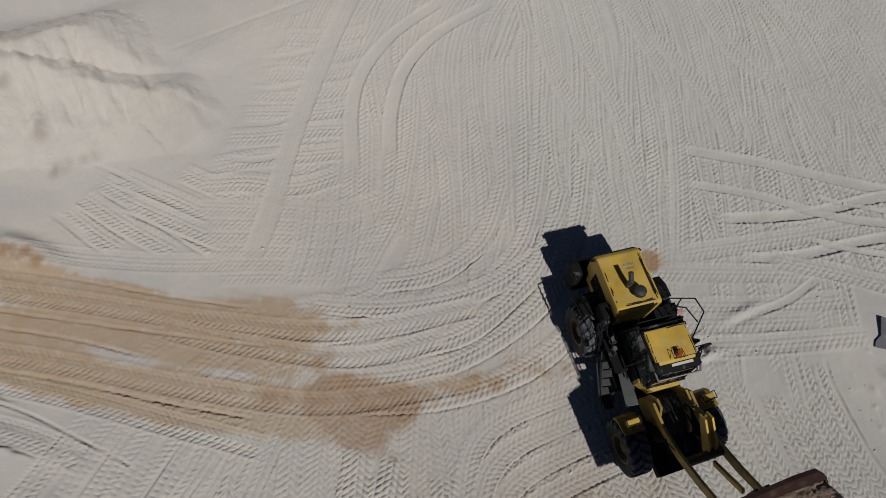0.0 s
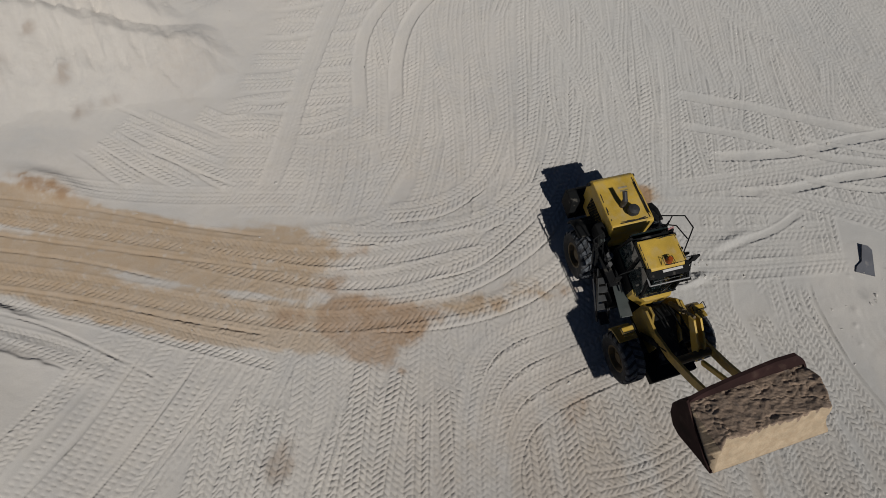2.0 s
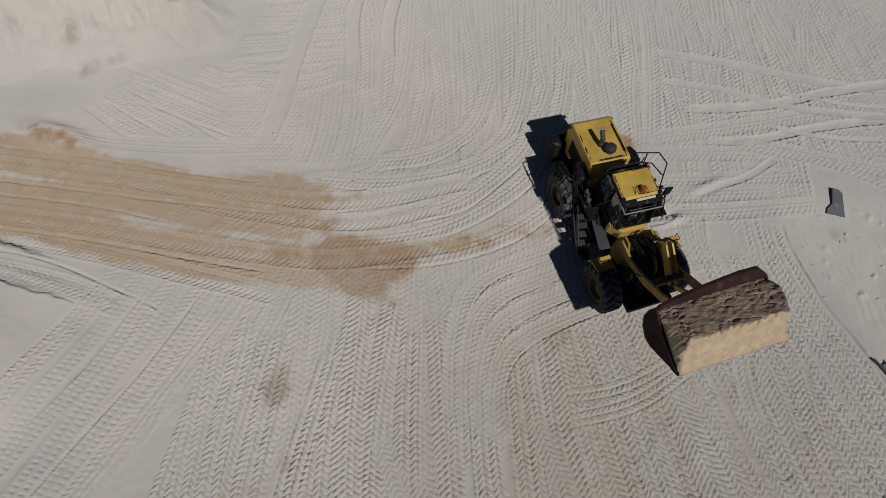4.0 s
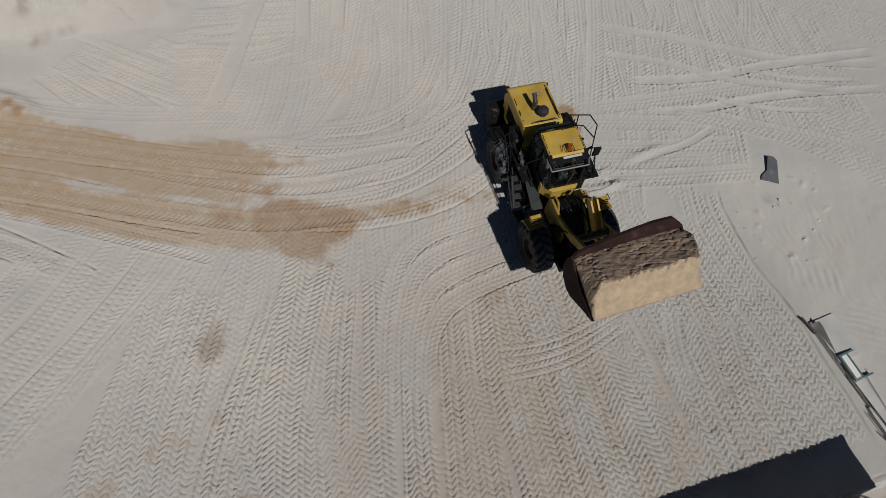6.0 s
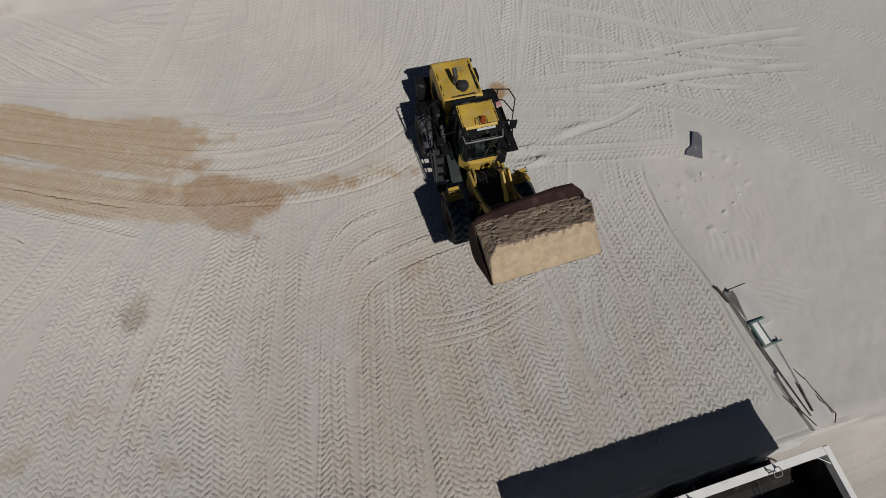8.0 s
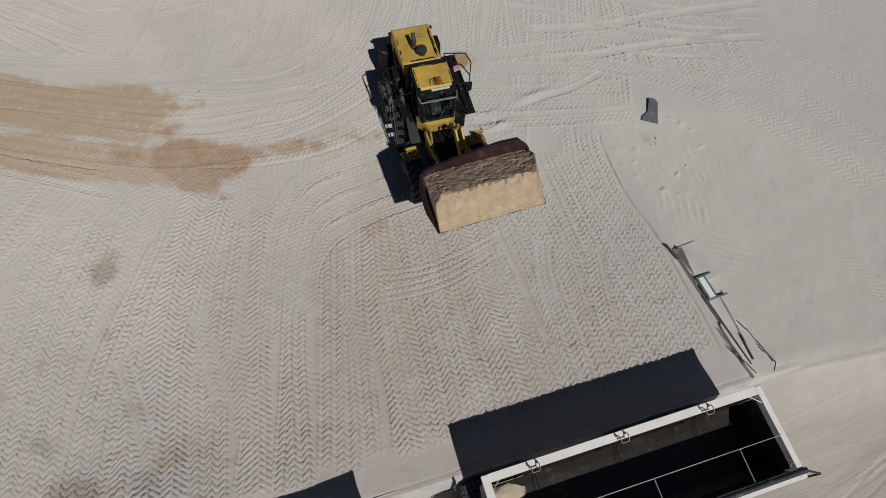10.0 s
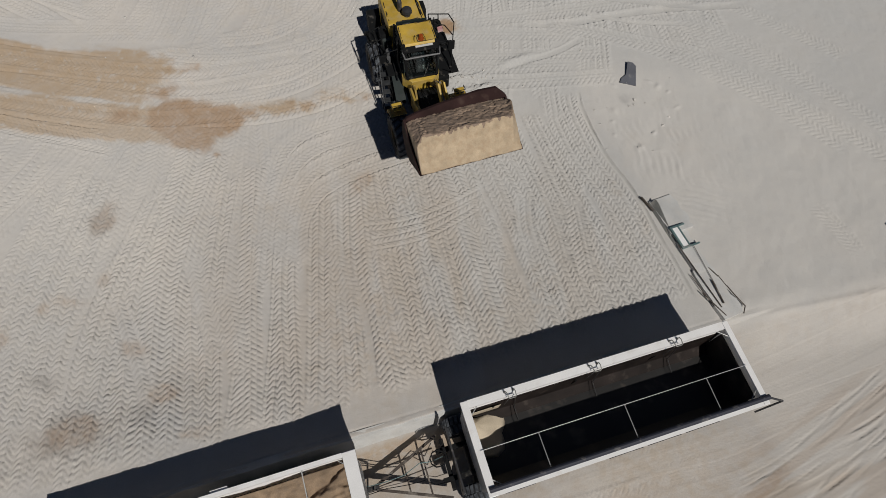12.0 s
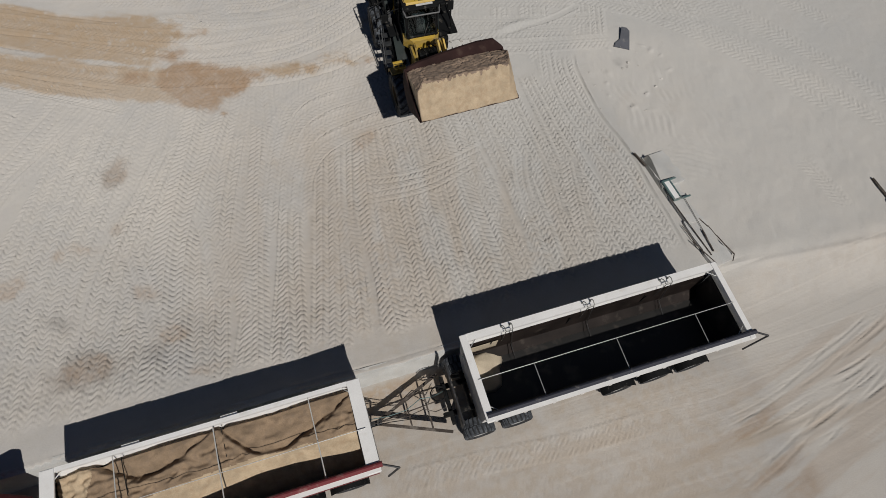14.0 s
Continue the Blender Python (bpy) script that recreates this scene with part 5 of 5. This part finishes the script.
    part("floor", boxes(((2 * L, 1.6, 0.05), (0, 0, 1.2))), LINER, ob)
    for s in (-1, 1):
        bm = bmesh.new()
        v = [bm.verts.new((s * (L - 0.0), y, z)) for y, z in ((-1.25, top), (1.25, top), (1.1, 2.35), (1.05, 1.45), (0.78, 1.2), (-0.78, 1.2), (-1.05, 1.45), (-1.1, 2.35))]
        bm.faces.new(v)
        bmesh.ops.solidify(bm, geom=bm.faces[:], thickness=0.06)
        end = part("end_wall", bm, WHITE, ob)
        wide = 0.36 if loaded else 0.22 if s < 0 else 0.17
        part("end_rail", boxes(((wide, 2.52, 0.06), (s * (L - wide / 2 + 0.04), 0, top + 0.02)), bevel=0.012), WHITE, end)
        part("liner", boxes(((0.02, 1.96, 1.35), (s * (L - 0.1), 0, 1.9))), LINER, end)
        part("corner_brace", rods([(s * (L - 0.05), -0.75, top - 0.02), (s * (L - 0.5), -1.12, top - 0.05)], r=0.014), CABLE, end)
        part("corner_brace", rods([(s * (L - 0.05), 0.75, top), (s * (L - 0.45), 1.1, top)], r=0.014), CABLE, end)
    part("marker_bar", boxes(((0.02, 0.3, 0.05), (-L - 0.05, 0.65, 2.6)), ((0.02, 0.05, 0.2), (-L - 0.05, 0.8, 2.5)), ((0.02, 0.05, 0.2), (-L - 0.05, 0.5, 2.5))), CABLE, ob)
    # tarpaulin gear: ridge cable, bows, roll along the road side, crank loops along the pad side
    part("ridge_cable", rods([(-L + 0.1, -0.1, top + 0.08), (L - 0.1, -0.1, top + 0.08)], r=0.010), CABLE, ob)
    for x in (-2.35, 0.2, 2.75):
        if loaded:
            part("tarp_bow", rods([(x, -1.13, top), (x - 0.04, 1.13, top)], r=0.016), CONCRETE, ob)
            if x < 2:
                part("rope", rods([(x + 0.12, 0.1, top - 0.35), (x + 0.16, 1.05, top - 0.02)], r=0.012), BLACK, ob)
            if x < 2:
                part("hinge_plate", boxes(((0.45, 0.1, 0.03), (x + 0.4, 1.3, top - 0.05)), bevel=0.008), WHITE, ob)
            continue
        part("tarp_bow", rods([(x, -1.13, top), (x - 0.02, -0.1, top + 0.08)], r=0.013), CABLE, ob)
        part("tarp_loop", rods([(x - 0.54, 1.18, top + 0.02), (x - 0.54, 1.17, top + 0.2), (x - 0.51, 1.1, top + 0.24), (x - 0.5, 0.98, top + 0.22), (x - 0.47, 0.95, top + 0.2), (x - 0.31, 0.95, top + 0.2),
                                (x - 0.28, 0.98, top + 0.22), (x - 0.27, 1.1, top + 0.24), (x - 0.28, 1.17, top + 0.2), (x - 0.28, 1.18, top + 0.02)], r=0.014), DULL, ob, "grey steel tarpaulin loop")
        for dx in (-0.54, -0.28):
            part("loop_bracket", boxes(((0.05, 0.07, 0.04), (x + dx, 1.18, top + 0.05)), bevel=0.01), DULL, ob)
        part("hanging_strap", rods([(x - 0.3, 0.95, top + 0.2), (x - 0.2, 0.96, 2.3), (x - 0.12, 0.9, 1.5), (x - 0.08, 0.5, 1.26)], [(x - 0.5, 0.95, top + 0.2), (x - 0.49, 0.98, 2.1)], r=0.011), DARK, ob)
        part("liner_seam", boxes(((0.05, 0.02, 0.9), (x - 0.85, 1.0, 1.9), (3, 0, 0))), BLACK, ob)
    bm = bmesh.new()
    rod(bm, (-L + 0.02, -1.09, top + 0.06), (L + 0.1, -1.09, top + 0.06), 0.075, 12)
    part("tarp_roll", bm, tarp, ob, tarp_label)
    part("tarp_arm", rods([(L + 0.05, -1.09, top + 0.06), (L + 0.5, -1.3, top - 0.1), (L + 0.15, -1.34, 1.8)], r=0.03), DARK, ob)
    # chassis and running gear
    part("chassis_rail", boxes(((7.6, 0.14, 0.3), (0.1, 0.42, 0.98)), bevel=0.01), BLACK, ob)
    part("chassis_rail", boxes(((7.6, 0.14, 0.3), (0.1, -0.42, 0.98)), bevel=0.01), BLACK, ob)
    part("cross_member", boxes(*[((0.12, 1.9, 0.16), (x, 0, 1.08)) for x in (-3.6, -2.2, -0.6, 1.1, 2.6, 3.7)]), BLACK, ob)
    for x in (1.05, 2.35, 3.65):
        ax = bmesh.new()
        rod(ax, (x - 0.55, -1.0, 0.51), (x - 0.55, 1.0, 0.51), 0.07, 10)
        part("axle", ax, DARK, ob)
        for s in (-1, 1):
            wheel_parts(ob, (x - 0.55, s * 1.0, 0.51), 0.51, 0.5, CABLE, 22, s, False)
            bm = bmesh.new()
            arc = [(x - 0.55 + 0.6 * math.cos(radians(a)), 0.55 + 0.6 * math.sin(radians(a))) for a in range(15, 166, 15)]
            arc2 = [(x - 0.55 + 0.57 * math.cos(radians(a)), 0.55 + 0.57 * math.sin(radians(a))) for a in range(165, 14, -15)]
            prism(bm, arc + arc2, s * 0.74, s * 1.28)
            part("mudguard", bm, BLACK, ob)
    if not loaded:
        part("dusty_patch", boxes(((0.95, 0.012, 0.8), (-3.45, 0.995, 1.86), (2, 0, 0))), SPILT, ob, "pale dust caked on the wall")
        part("dusty_patch", boxes(((0.012, 0.5, 0.5), (-3.985, 0.2, 1.75))), SPILT, ob)
    if loaded:
        part("side_stripe", boxes(((8.2, 0.03, 0.1), (0, -1.265, 2.68))), RED, ob, "dark red side stripe")
    return ob


T2 = side_tipper((15.82, -12.68), "empty white side tipper trailer with a black lined bowl", NAVY, "rolled navy tarpaulin", False)
T1 = side_tipper((5.41, -17.19), "white side tipper trailer loaded with tan sand", RED, "rolled dark red tarpaulin", True)


def trailer_load():
    """Sand in the front trailer: tan sand on the road side, brown soil with slumped creases behind it."""
    def crease_at(x):
        if x > 0.1:
            return 0.10 + 0.9 * abs((x - 1.35) / (1.0 if x < 1.35 else 2.5)) ** 1.5
        return 0.48 + 0.42 * abs((x + 1.75) / (0.9 if x < -1.75 else 1.5)) ** 1.5

    def boundary(x):
        return 0.02 + 0.06 * math.sin(x * 1.1 + 0.4) + 0.05 * noise.noise((x * 1.3, 2, 0))

    bm = bmesh.new()
    n, k = 240, 72
    grid = []
    for i in range(n + 1):
        row = []
        for j in range(k + 1):
            x, y = -3.98 + 7.96 * i / n, -0.98 + 2.0 * j / k
            hump = 0.26 * (0.5 + 0.5 * math.cos(x * 1.55 + 0.6))
            z = 2.44 + 0.22 * y + hump * (0.5 + 0.5 * y) - 0.38 * max(0.0, -y - 0.2 + 0.25 * math.sin(x * 1.2)) * 2
            z -= 0.5 * max(0.0, -x - 3.2)
            soil = max(0.0, min(1.0, (y - boundary(x)) * 8))
            gap = y - crease_at(x) + 0.05 * noise.noise((x * 2.5, y * 2.5, 4))
            z -= soil * (0.17 * math.exp(-(gap / (0.085 if gap < 0 else 0.16)) ** 2) - 0.05 * math.exp(-((gap + 0.2) / 0.1) ** 2))
            below = max(0.0, min(1.0, -gap * 6)) * soil
            z += 0.05 * noise.noise((x * 1.6, y * 3, 0)) + soil * (0.038 + 0.07 * below) * noise.noise((x * 5, y * 8, 5)) + 0.009 * noise.noise((x * 17, y * 17, 3))
            row.append(bm.verts.new((x, y, min(z, 2.8))))
        grid.append(row)
    for i in range(n):
        for j in range(k):
            f = bm.faces.new((grid[i][j], grid[i + 1][j], grid[i + 1][j + 1], grid[i][j + 1]))
            c = f.calc_center_median()
            f.material_index = 1 if c.y > boundary(c.x) + 0.02 * noise.noise((c.x * 6, c.y * 6, 0)) and c.x > -3.35 + 0.4 * c.y else 0
    out = bmesh.ops.extrude_face_region(bm, geom=bm.faces[:])
    for v in [g for g in out["geom"] if isinstance(g, bmesh.types.BMVert)]:
        v.co.z = 1.26
        v.co.y *= 0.72
    ob = part("sand_load", bm, [SAND, SLUMPED], smooth=True)
    ob.matrix_world = T1.matrix_world
    return tagged(ob, "tan sand and brown soil filling the trailer bowl", "sand", kind="stuff")


trailer_load()


def spilt_sand():
    """A little sand left in a corner of the empty bowl."""
    bm = bmesh.new()
    rings = []
    for k in range(9):
        q, ring = k / 8, []
        for a in range(0, 360, 12):
            c, d = math.cos(radians(a)), math.sin(radians(a))
            r = (0.04 + 1.0 * q) * (1 + 0.5 * noise.noise((c * 1.6, d * 1.6, 3.0)))
            z = 1.24 + 0.42 * (1 - q) ** 1.2 + 0.10 * noise.noise((c * q * 3, d * q * 3, 8.0)) * (1 - q)
            ring.append(bm.verts.new((max(-3.97, -3.8 + r * c), max(-0.6, min(0.94, 0.75 + 0.75 * r * d)), z)))
        rings.append(ring)
    for p, q in zip(rings, rings[1:]):
        for i in range(len(p)):
            k = (i + 1) % len(p)
            bm.faces.new((p[i], q[i], q[k], p[k]))
    bm.faces.new(rings[0])
    bm.faces.new(rings[-1][::-1])
    ob = part("spilt_sand", bm, SPILT, smooth=True)
    ob.matrix_world = T2.matrix_world
    return tagged(ob, "small heap of pale sand in the empty bowl's corner", "sand", kind="stuff")


spilt_sand()


def dolly():
    """The converter dolly under the rear trailer, with its long drawbar."""
    ob = thing("trailer_dolly", pose(15.82, -12.68, ROAD, 0, 0, math.degrees(TURN)), "dusty black trailer dolly with a lattice drawbar", "trailer dolly")
    part("frame", boxes(((1.9, 0.14, 0.22), (-4.1, 0.42, 0.78)), ((1.9, 0.14, 0.22), (-4.1, -0.42, 0.78)), ((0.12, 1.5, 0.2), (-4.8, 0, 0.72)), ((0.12, 1.2, 0.2), (-3.3, 0, 0.72)), bevel=0.012), BLACK, ob)
    part("headboard", boxes(((0.06, 1.9, 0.7), (-4.62, 0.0, 1.25)), ((0.1, 0.1, 0.4), (-4.62, 0.85, 1.3)), ((0.1, 0.1, 0.4), (-4.62, -0.85, 1.3)), bevel=0.012), DARK, ob)
    for s in (-1, 1):
        part("drawbar_beam", boxes(((2.4, 0.08, 0.12), (-6.0, s * 0.46, 0.52), (0, 0, s * 22.5))), RUST, ob)
    part("lattice", boxes(*[((0.05, 1.3 - 0.5 * k, 0.06), (-5.45 - 0.6 * k, 0, 0.54)) for k in range(2)]), RUST, ob)
    part("brace", rods([(-5.0, 0.1, 0.62), (-7.0, 0, 0.58)], r=0.02), RUST, ob)
    part("tow_eye", boxes(((0.4, 0.16, 0.14), (-7.1, 0, 0.56)), bevel=0.03), DARK, ob)
    for k in (0, 1, 3):
        y = -0.5 + 0.24 * k
        part("air_hose", rods([(-4.9, y, 1.2), (-5.25, y * 0.9, 0.75 + 0.06 * k), (-5.6, y * 0.7 + 0.1, 0.95), (-6.1, y * 0.4, 0.7), (-6.7, y * 0.25, 0.8), (-7.2, y * 0.3, 1.1)], r=0.013), (BLACK, RUST, BLACK, TEAL, BLACK)[k], ob)
    coil = [(-5.05 + 0.24 * math.cos(a * 0.7), 0.2 + 0.24 * math.sin(a * 0.7), 1.05 + 0.012 * a) for a in range(20)]
    part("coiled_hose", rods(coil, r=0.018), BLACK, ob)
    for x in (-4.12, -2.9):
        ax = bmesh.new()
        rod(ax, (x, -1.0, 0.51), (x, 1.0, 0.51), 0.07, 10)
        part("axle", ax, DARK, ob)
        for s in (-1, 1):
            wheel_parts(ob, (x, s * 1.0, 0.51), 0.51, 0.55, CABLE, 22, s, False)
    return ob


dolly()


def prime_mover():
    """The tractor in front of the loaded trailer: bonnet, cab and sleeper."""
    ob = thing("prime_mover", pose(5.41 - AX * 6.9, -17.19 - AY * 6.9, ROAD, 0, 0, math.degrees(TURN)), "dark red road train tractor with a sleeper cab", "truck")
    bm = bmesh.new()
    prism(bm, [(-0.9, 1.0), (-0.95, 1.9), (-0.55, 2.25), (-0.2, 2.4), (1.3, 2.8), (1.55, 2.72), (1.55, 1.0)], -1.15, 1.15, 0.06)
    cab = part("cab", bm, RED, ob)
    part("windscreen", boxes(((0.03, 1.9, 0.4), (-0.79, 0, 2.1), (0, 48, 0))), GLASS, cab)
    bm = bmesh.new()
    prism(bm, [(-2.7, 0.8), (-2.75, 1.6), (-2.5, 1.8), (-0.9, 1.92), (-0.9, 0.8)], -0.85, 0.85, 0.08)
    part("bonnet", bm, RED, ob)
    part("bull_bar", rods([(-2.95, -1.1, 0.5), (-2.95, -1.1, 1.7), (-2.95, 1.1, 1.7), (-2.95, 1.1, 0.5)], [(-2.95, -1.1, 1.1), (-2.95, 1.1, 1.1)], r=0.05), CABLE, ob)
    part("chassis", boxes(((6.3, 0.9, 0.28), (0.1, 0, 0.85)), bevel=0.02), BLACK, ob)
    for x in (-1.9, 2.3, 3.6 - 0.05):
        ax = bmesh.new()
        rod(ax, (x, -1.0, 0.51), (x, 1.0, 0.51), 0.08, 10)
        part("axle", ax, DARK, ob)
        for s in (-1, 1):
            wheel_parts(ob, (x, s * 1.0, 0.51), 0.51, 0.45, CABLE, 22, s, False)
    return ob


prime_mover()


# ---- pad edge and the broken barrier ----
def pad_edge():
    """A cracked concrete retaining wall along the pad, its top flush with the sand."""
    wall = part("retaining_wall", along_wall(-16.0, 12.2), CONCRETE)
    tagged(wall, "grey concrete retaining wall between pad and road", "retaining wall", kind="structure")
    return wall


def along_wall(a0, a1):
    bm = bmesh.new()
    n = int((a1 - a0) / 0.35)
    rng = random.Random(5)
    rows = []
    for k in range(n + 1):
        a = a0 + (a1 - a0) * k / n
        o = 0.012 * rng.uniform(-1, 1)
        top = float(pad_rise(a)) - 0.02 + 0.03 * noise.noise((a * 1.3, 0, 0)) - (0.06 if rng.random() < 0.05 else 0)
        ring = []
        for off, z in ((-0.14 + o, top), (0.07 + o, top - 0.015), (0.28 + o, ROAD - 0.1), (-0.14, ROAD - 0.1)):
            ring.append(bm.verts.new((EDGE[0] + AX * a + AY * off, EDGE[1] + AY * a - AX * off, z)))
        rows.append(ring)
    for p, q in zip(rows, rows[1:]):
        for i in range(4):
            bm.faces.new((p[i], q[i], q[(i + 1) % 4], p[(i + 1) % 4]))
    bm.faces.new(rows[0]), bm.faces.new(rows[-1][::-1])
    return bm


pad_edge()
BARRIER = Vector((0.46, -0.888))          # the barrier's way, from its far end to the road
BA = math.degrees(math.atan2(BARRIER.y, BARRIER.x))


def on_barrier(along_, across, z=0.0):
    p = Vector((17.72, -4.75)) + BARRIER * along_ + Vector((0.888, 0.46)) * across
    return (p.x, p.y, z)


def slab(along_, across, size, tilt, z, label, mat=CONCRETE, name="concrete_slab", roll=0):
    """A slab with a broken outline."""
    bm = bmesh.new()
    rng = random.Random(int(along_ * 100))
    n = 9
    edge = []
    for k in range(n):
        edge.append((-size[0] / 2 + size[0] * k / (n - 1), -size[1] / 2 + 0.03 * rng.uniform(-1, 1)))
    for k in range(n):
        edge.append((size[0] / 2 - size[0] * k / (n - 1), size[1] / 2 + 0.07 * rng.uniform(-1, 1)))
    top = [bm.verts.new((x, y, size[2] / 2)) for x, y in edge]
    low = [bm.verts.new((x, y, -size[2] / 2)) for x, y in edge]
    bm.faces.new(top), bm.faces.new(low[::-1])
    for k in range(len(edge)):
        q = (k + 1) % len(edge)
        bm.faces.new((top[k], low[k], low[q], top[q]))
    ob = part(name, bm, mat)
    ob.matrix_world = pose(*on_barrier(along_, across, z), 0, 0, BA) @ pose(0, 0, 0, tilt, roll, 0)
    return tagged(ob, label, "slab", "slabs of the broken barrier")


slab(1.0, 0.6, (1.45, 0.95, 0.18), -2, 0.03, "pale concrete slab half buried in drifted sand", roll=-3.5)
slab(2.5, 0.45, (1.7, 0.6, 0.18), -2, 0.02, "pale concrete slab with a cracked edge beside steel bars", roll=-1)
slab(4.15, 0.45, (1.9, 0.8, 0.18), -2, 0.04, "pale concrete slab broken along one side", roll=-1.5)


def steel_plate():
    bm = bmesh.new()
    prism(bm, [(-0.85, 0.0), (-0.8, 0.34), (-0.6, 0.34), (0.9, 0.1), (0.9, 0.0)], -0.02, 0.02, 0.006)
    ob = part("steel_plate", bm, DULL)
    ob.matrix_world = pose(*on_barrier(1.15, 0.08, 0.0), 0, 0, BA) @ pose(0, 0, 0, -38, 0, 0)
    tagged(ob, "dull grey steel plate leaning on the barrier's end", "plate")
    ob = thing("sign_frame", pose(*on_barrier(1.95, 0.45, 0.2), 0, 0, BA) @ pose(0, 0, 0, -6, 0, 0), "teal steel frame round a pale panel lying on slabs", "frame")
    part("frame", boxes(((0.85, 0.07, 0.07), (0, -0.28, 0)), ((0.85, 0.05, 0.06), (0, 0.02, 0)), ((0.06, 0.62, 0.06), (-0.42, 0, 0.0)), ((0.06, 0.75, 0.06), (0.42, 0.05, 0.0)), bevel=0.008), TEAL, ob)
    part("panel", boxes(((0.76, 0.24, 0.03), (0, -0.13, -0.01))), WHITE, ob)
    for a0, a1, x0, x1, z, r in ((2.2, 4.7, 0.10, 0.22, 0.14, 0.018), (2.3, 4.0, 0.62, 0.48, 0.12, 0.01), (3.75, 4.6, 0.46, 0.36, 0.15, 0.026), (3.3, 4.8, -0.06, 0.06, 0.05, 0.014), (0.0, 0.65, -0.06, 0.06, 0.05, 0.045),
                                  (3.3, 3.7, 0.66, 0.78, 0.08, 0.018), (3.65, 4.15, 0.8, 0.86, 0.07, 0.014), (4.1, 4.5, 0.86, 0.92, 0.08, 0.02), (4.5, 4.95, 0.92, 1.02, 0.08, 0.022), (4.95, 5.15, 1.02, 0.82, 0.08, 0.018), (4.0, 5.0, -0.1, 0.2, 0.12, 0.02)):
        bm = bmesh.new()
        rod(bm, on_barrier(a0, x0, z + 0.04), on_barrier(a1, x1, z + 0.04), r, 10)
        tagged(part("steel_bar", bm, RUST), "rusty dark steel bar lying along the barrier", "bar", "bars of the broken barrier")


steel_plate()


def small_things():
    # a thin dark grey sheet, tilted a little into the sand
    bm = bmesh.new()
    prism(bm, [(-0.34, -0.5), (-0.3, -0.3), (-0.12, -0.08), (-0.08, 0.56), (0.12, 0.54), (0.26, 0.4), (0.3, -0.56)], -0.012, 0.012)
    bmesh.ops.rotate(bm, matrix=Matrix.Rotation(radians(-90), 3, "X"), verts=bm.verts)
    ob = part("dark_sheet", bm, MAT)
    ob.matrix_world = pose(17.55, 1.03, 0.10, 6, 0, -4)
    tagged(ob, "dark thin sheet lying half buried in sand", "mat")
    bm = rods([(26.62, -4.97, 0.06), (27.1, -5.95, 0.06)], r=0.05)
    rod(bm, (27.05, -5.9, 0.0), (27.13, -6.05, 0.16), 0.13, 10)
    tagged(part("steel_post", bm, RUST), "dark steel post lying on the sand", "post")
    # clods of dried sand
    rng = random.Random(11)
    bm = bmesh.new()
    spots = [(rng.uniform(16.0, 19.3), rng.uniform(-2.8, 1.2)) for _ in range(16)] + [(rng.gauss(11.3, 0.6), rng.gauss(0.0, 0.4)) for _ in range(25)]
    spots += [(rng.uniform(-10, 20), rng.uniform(-12, 10)) for _ in range(150)] + [(rng.uniform(13, 21), rng.uniform(4, 7)) for _ in range(60)] + [(7.32, -4.3), (0.05, 0.02), (-3.27, 1.81)]
    for k, (x, y) in enumerate(spots):
        if past_edge(x, y) > -0.4:
            continue
        r = rng.uniform(0.03, 0.085) if k < 59 else rng.uniform(0.012, 0.035) if k < len(spots) - 3 else 0.08
        v = bmesh.ops.create_icosphere(bm, subdivisions=1, radius=r, matrix=Matrix.Translation((x, y, ground_height(x, y) - r * 0.2)))["verts"]
        for w in v:
            w.co += Vector((rng.uniform(-1, 1), rng.uniform(-1, 1), rng.uniform(-1, 0.4))) * r * 0.4
    tagged(part("clods", bm, LUMP), "scattered clods of dried lime sand", "clods", kind="stuff")


small_things()
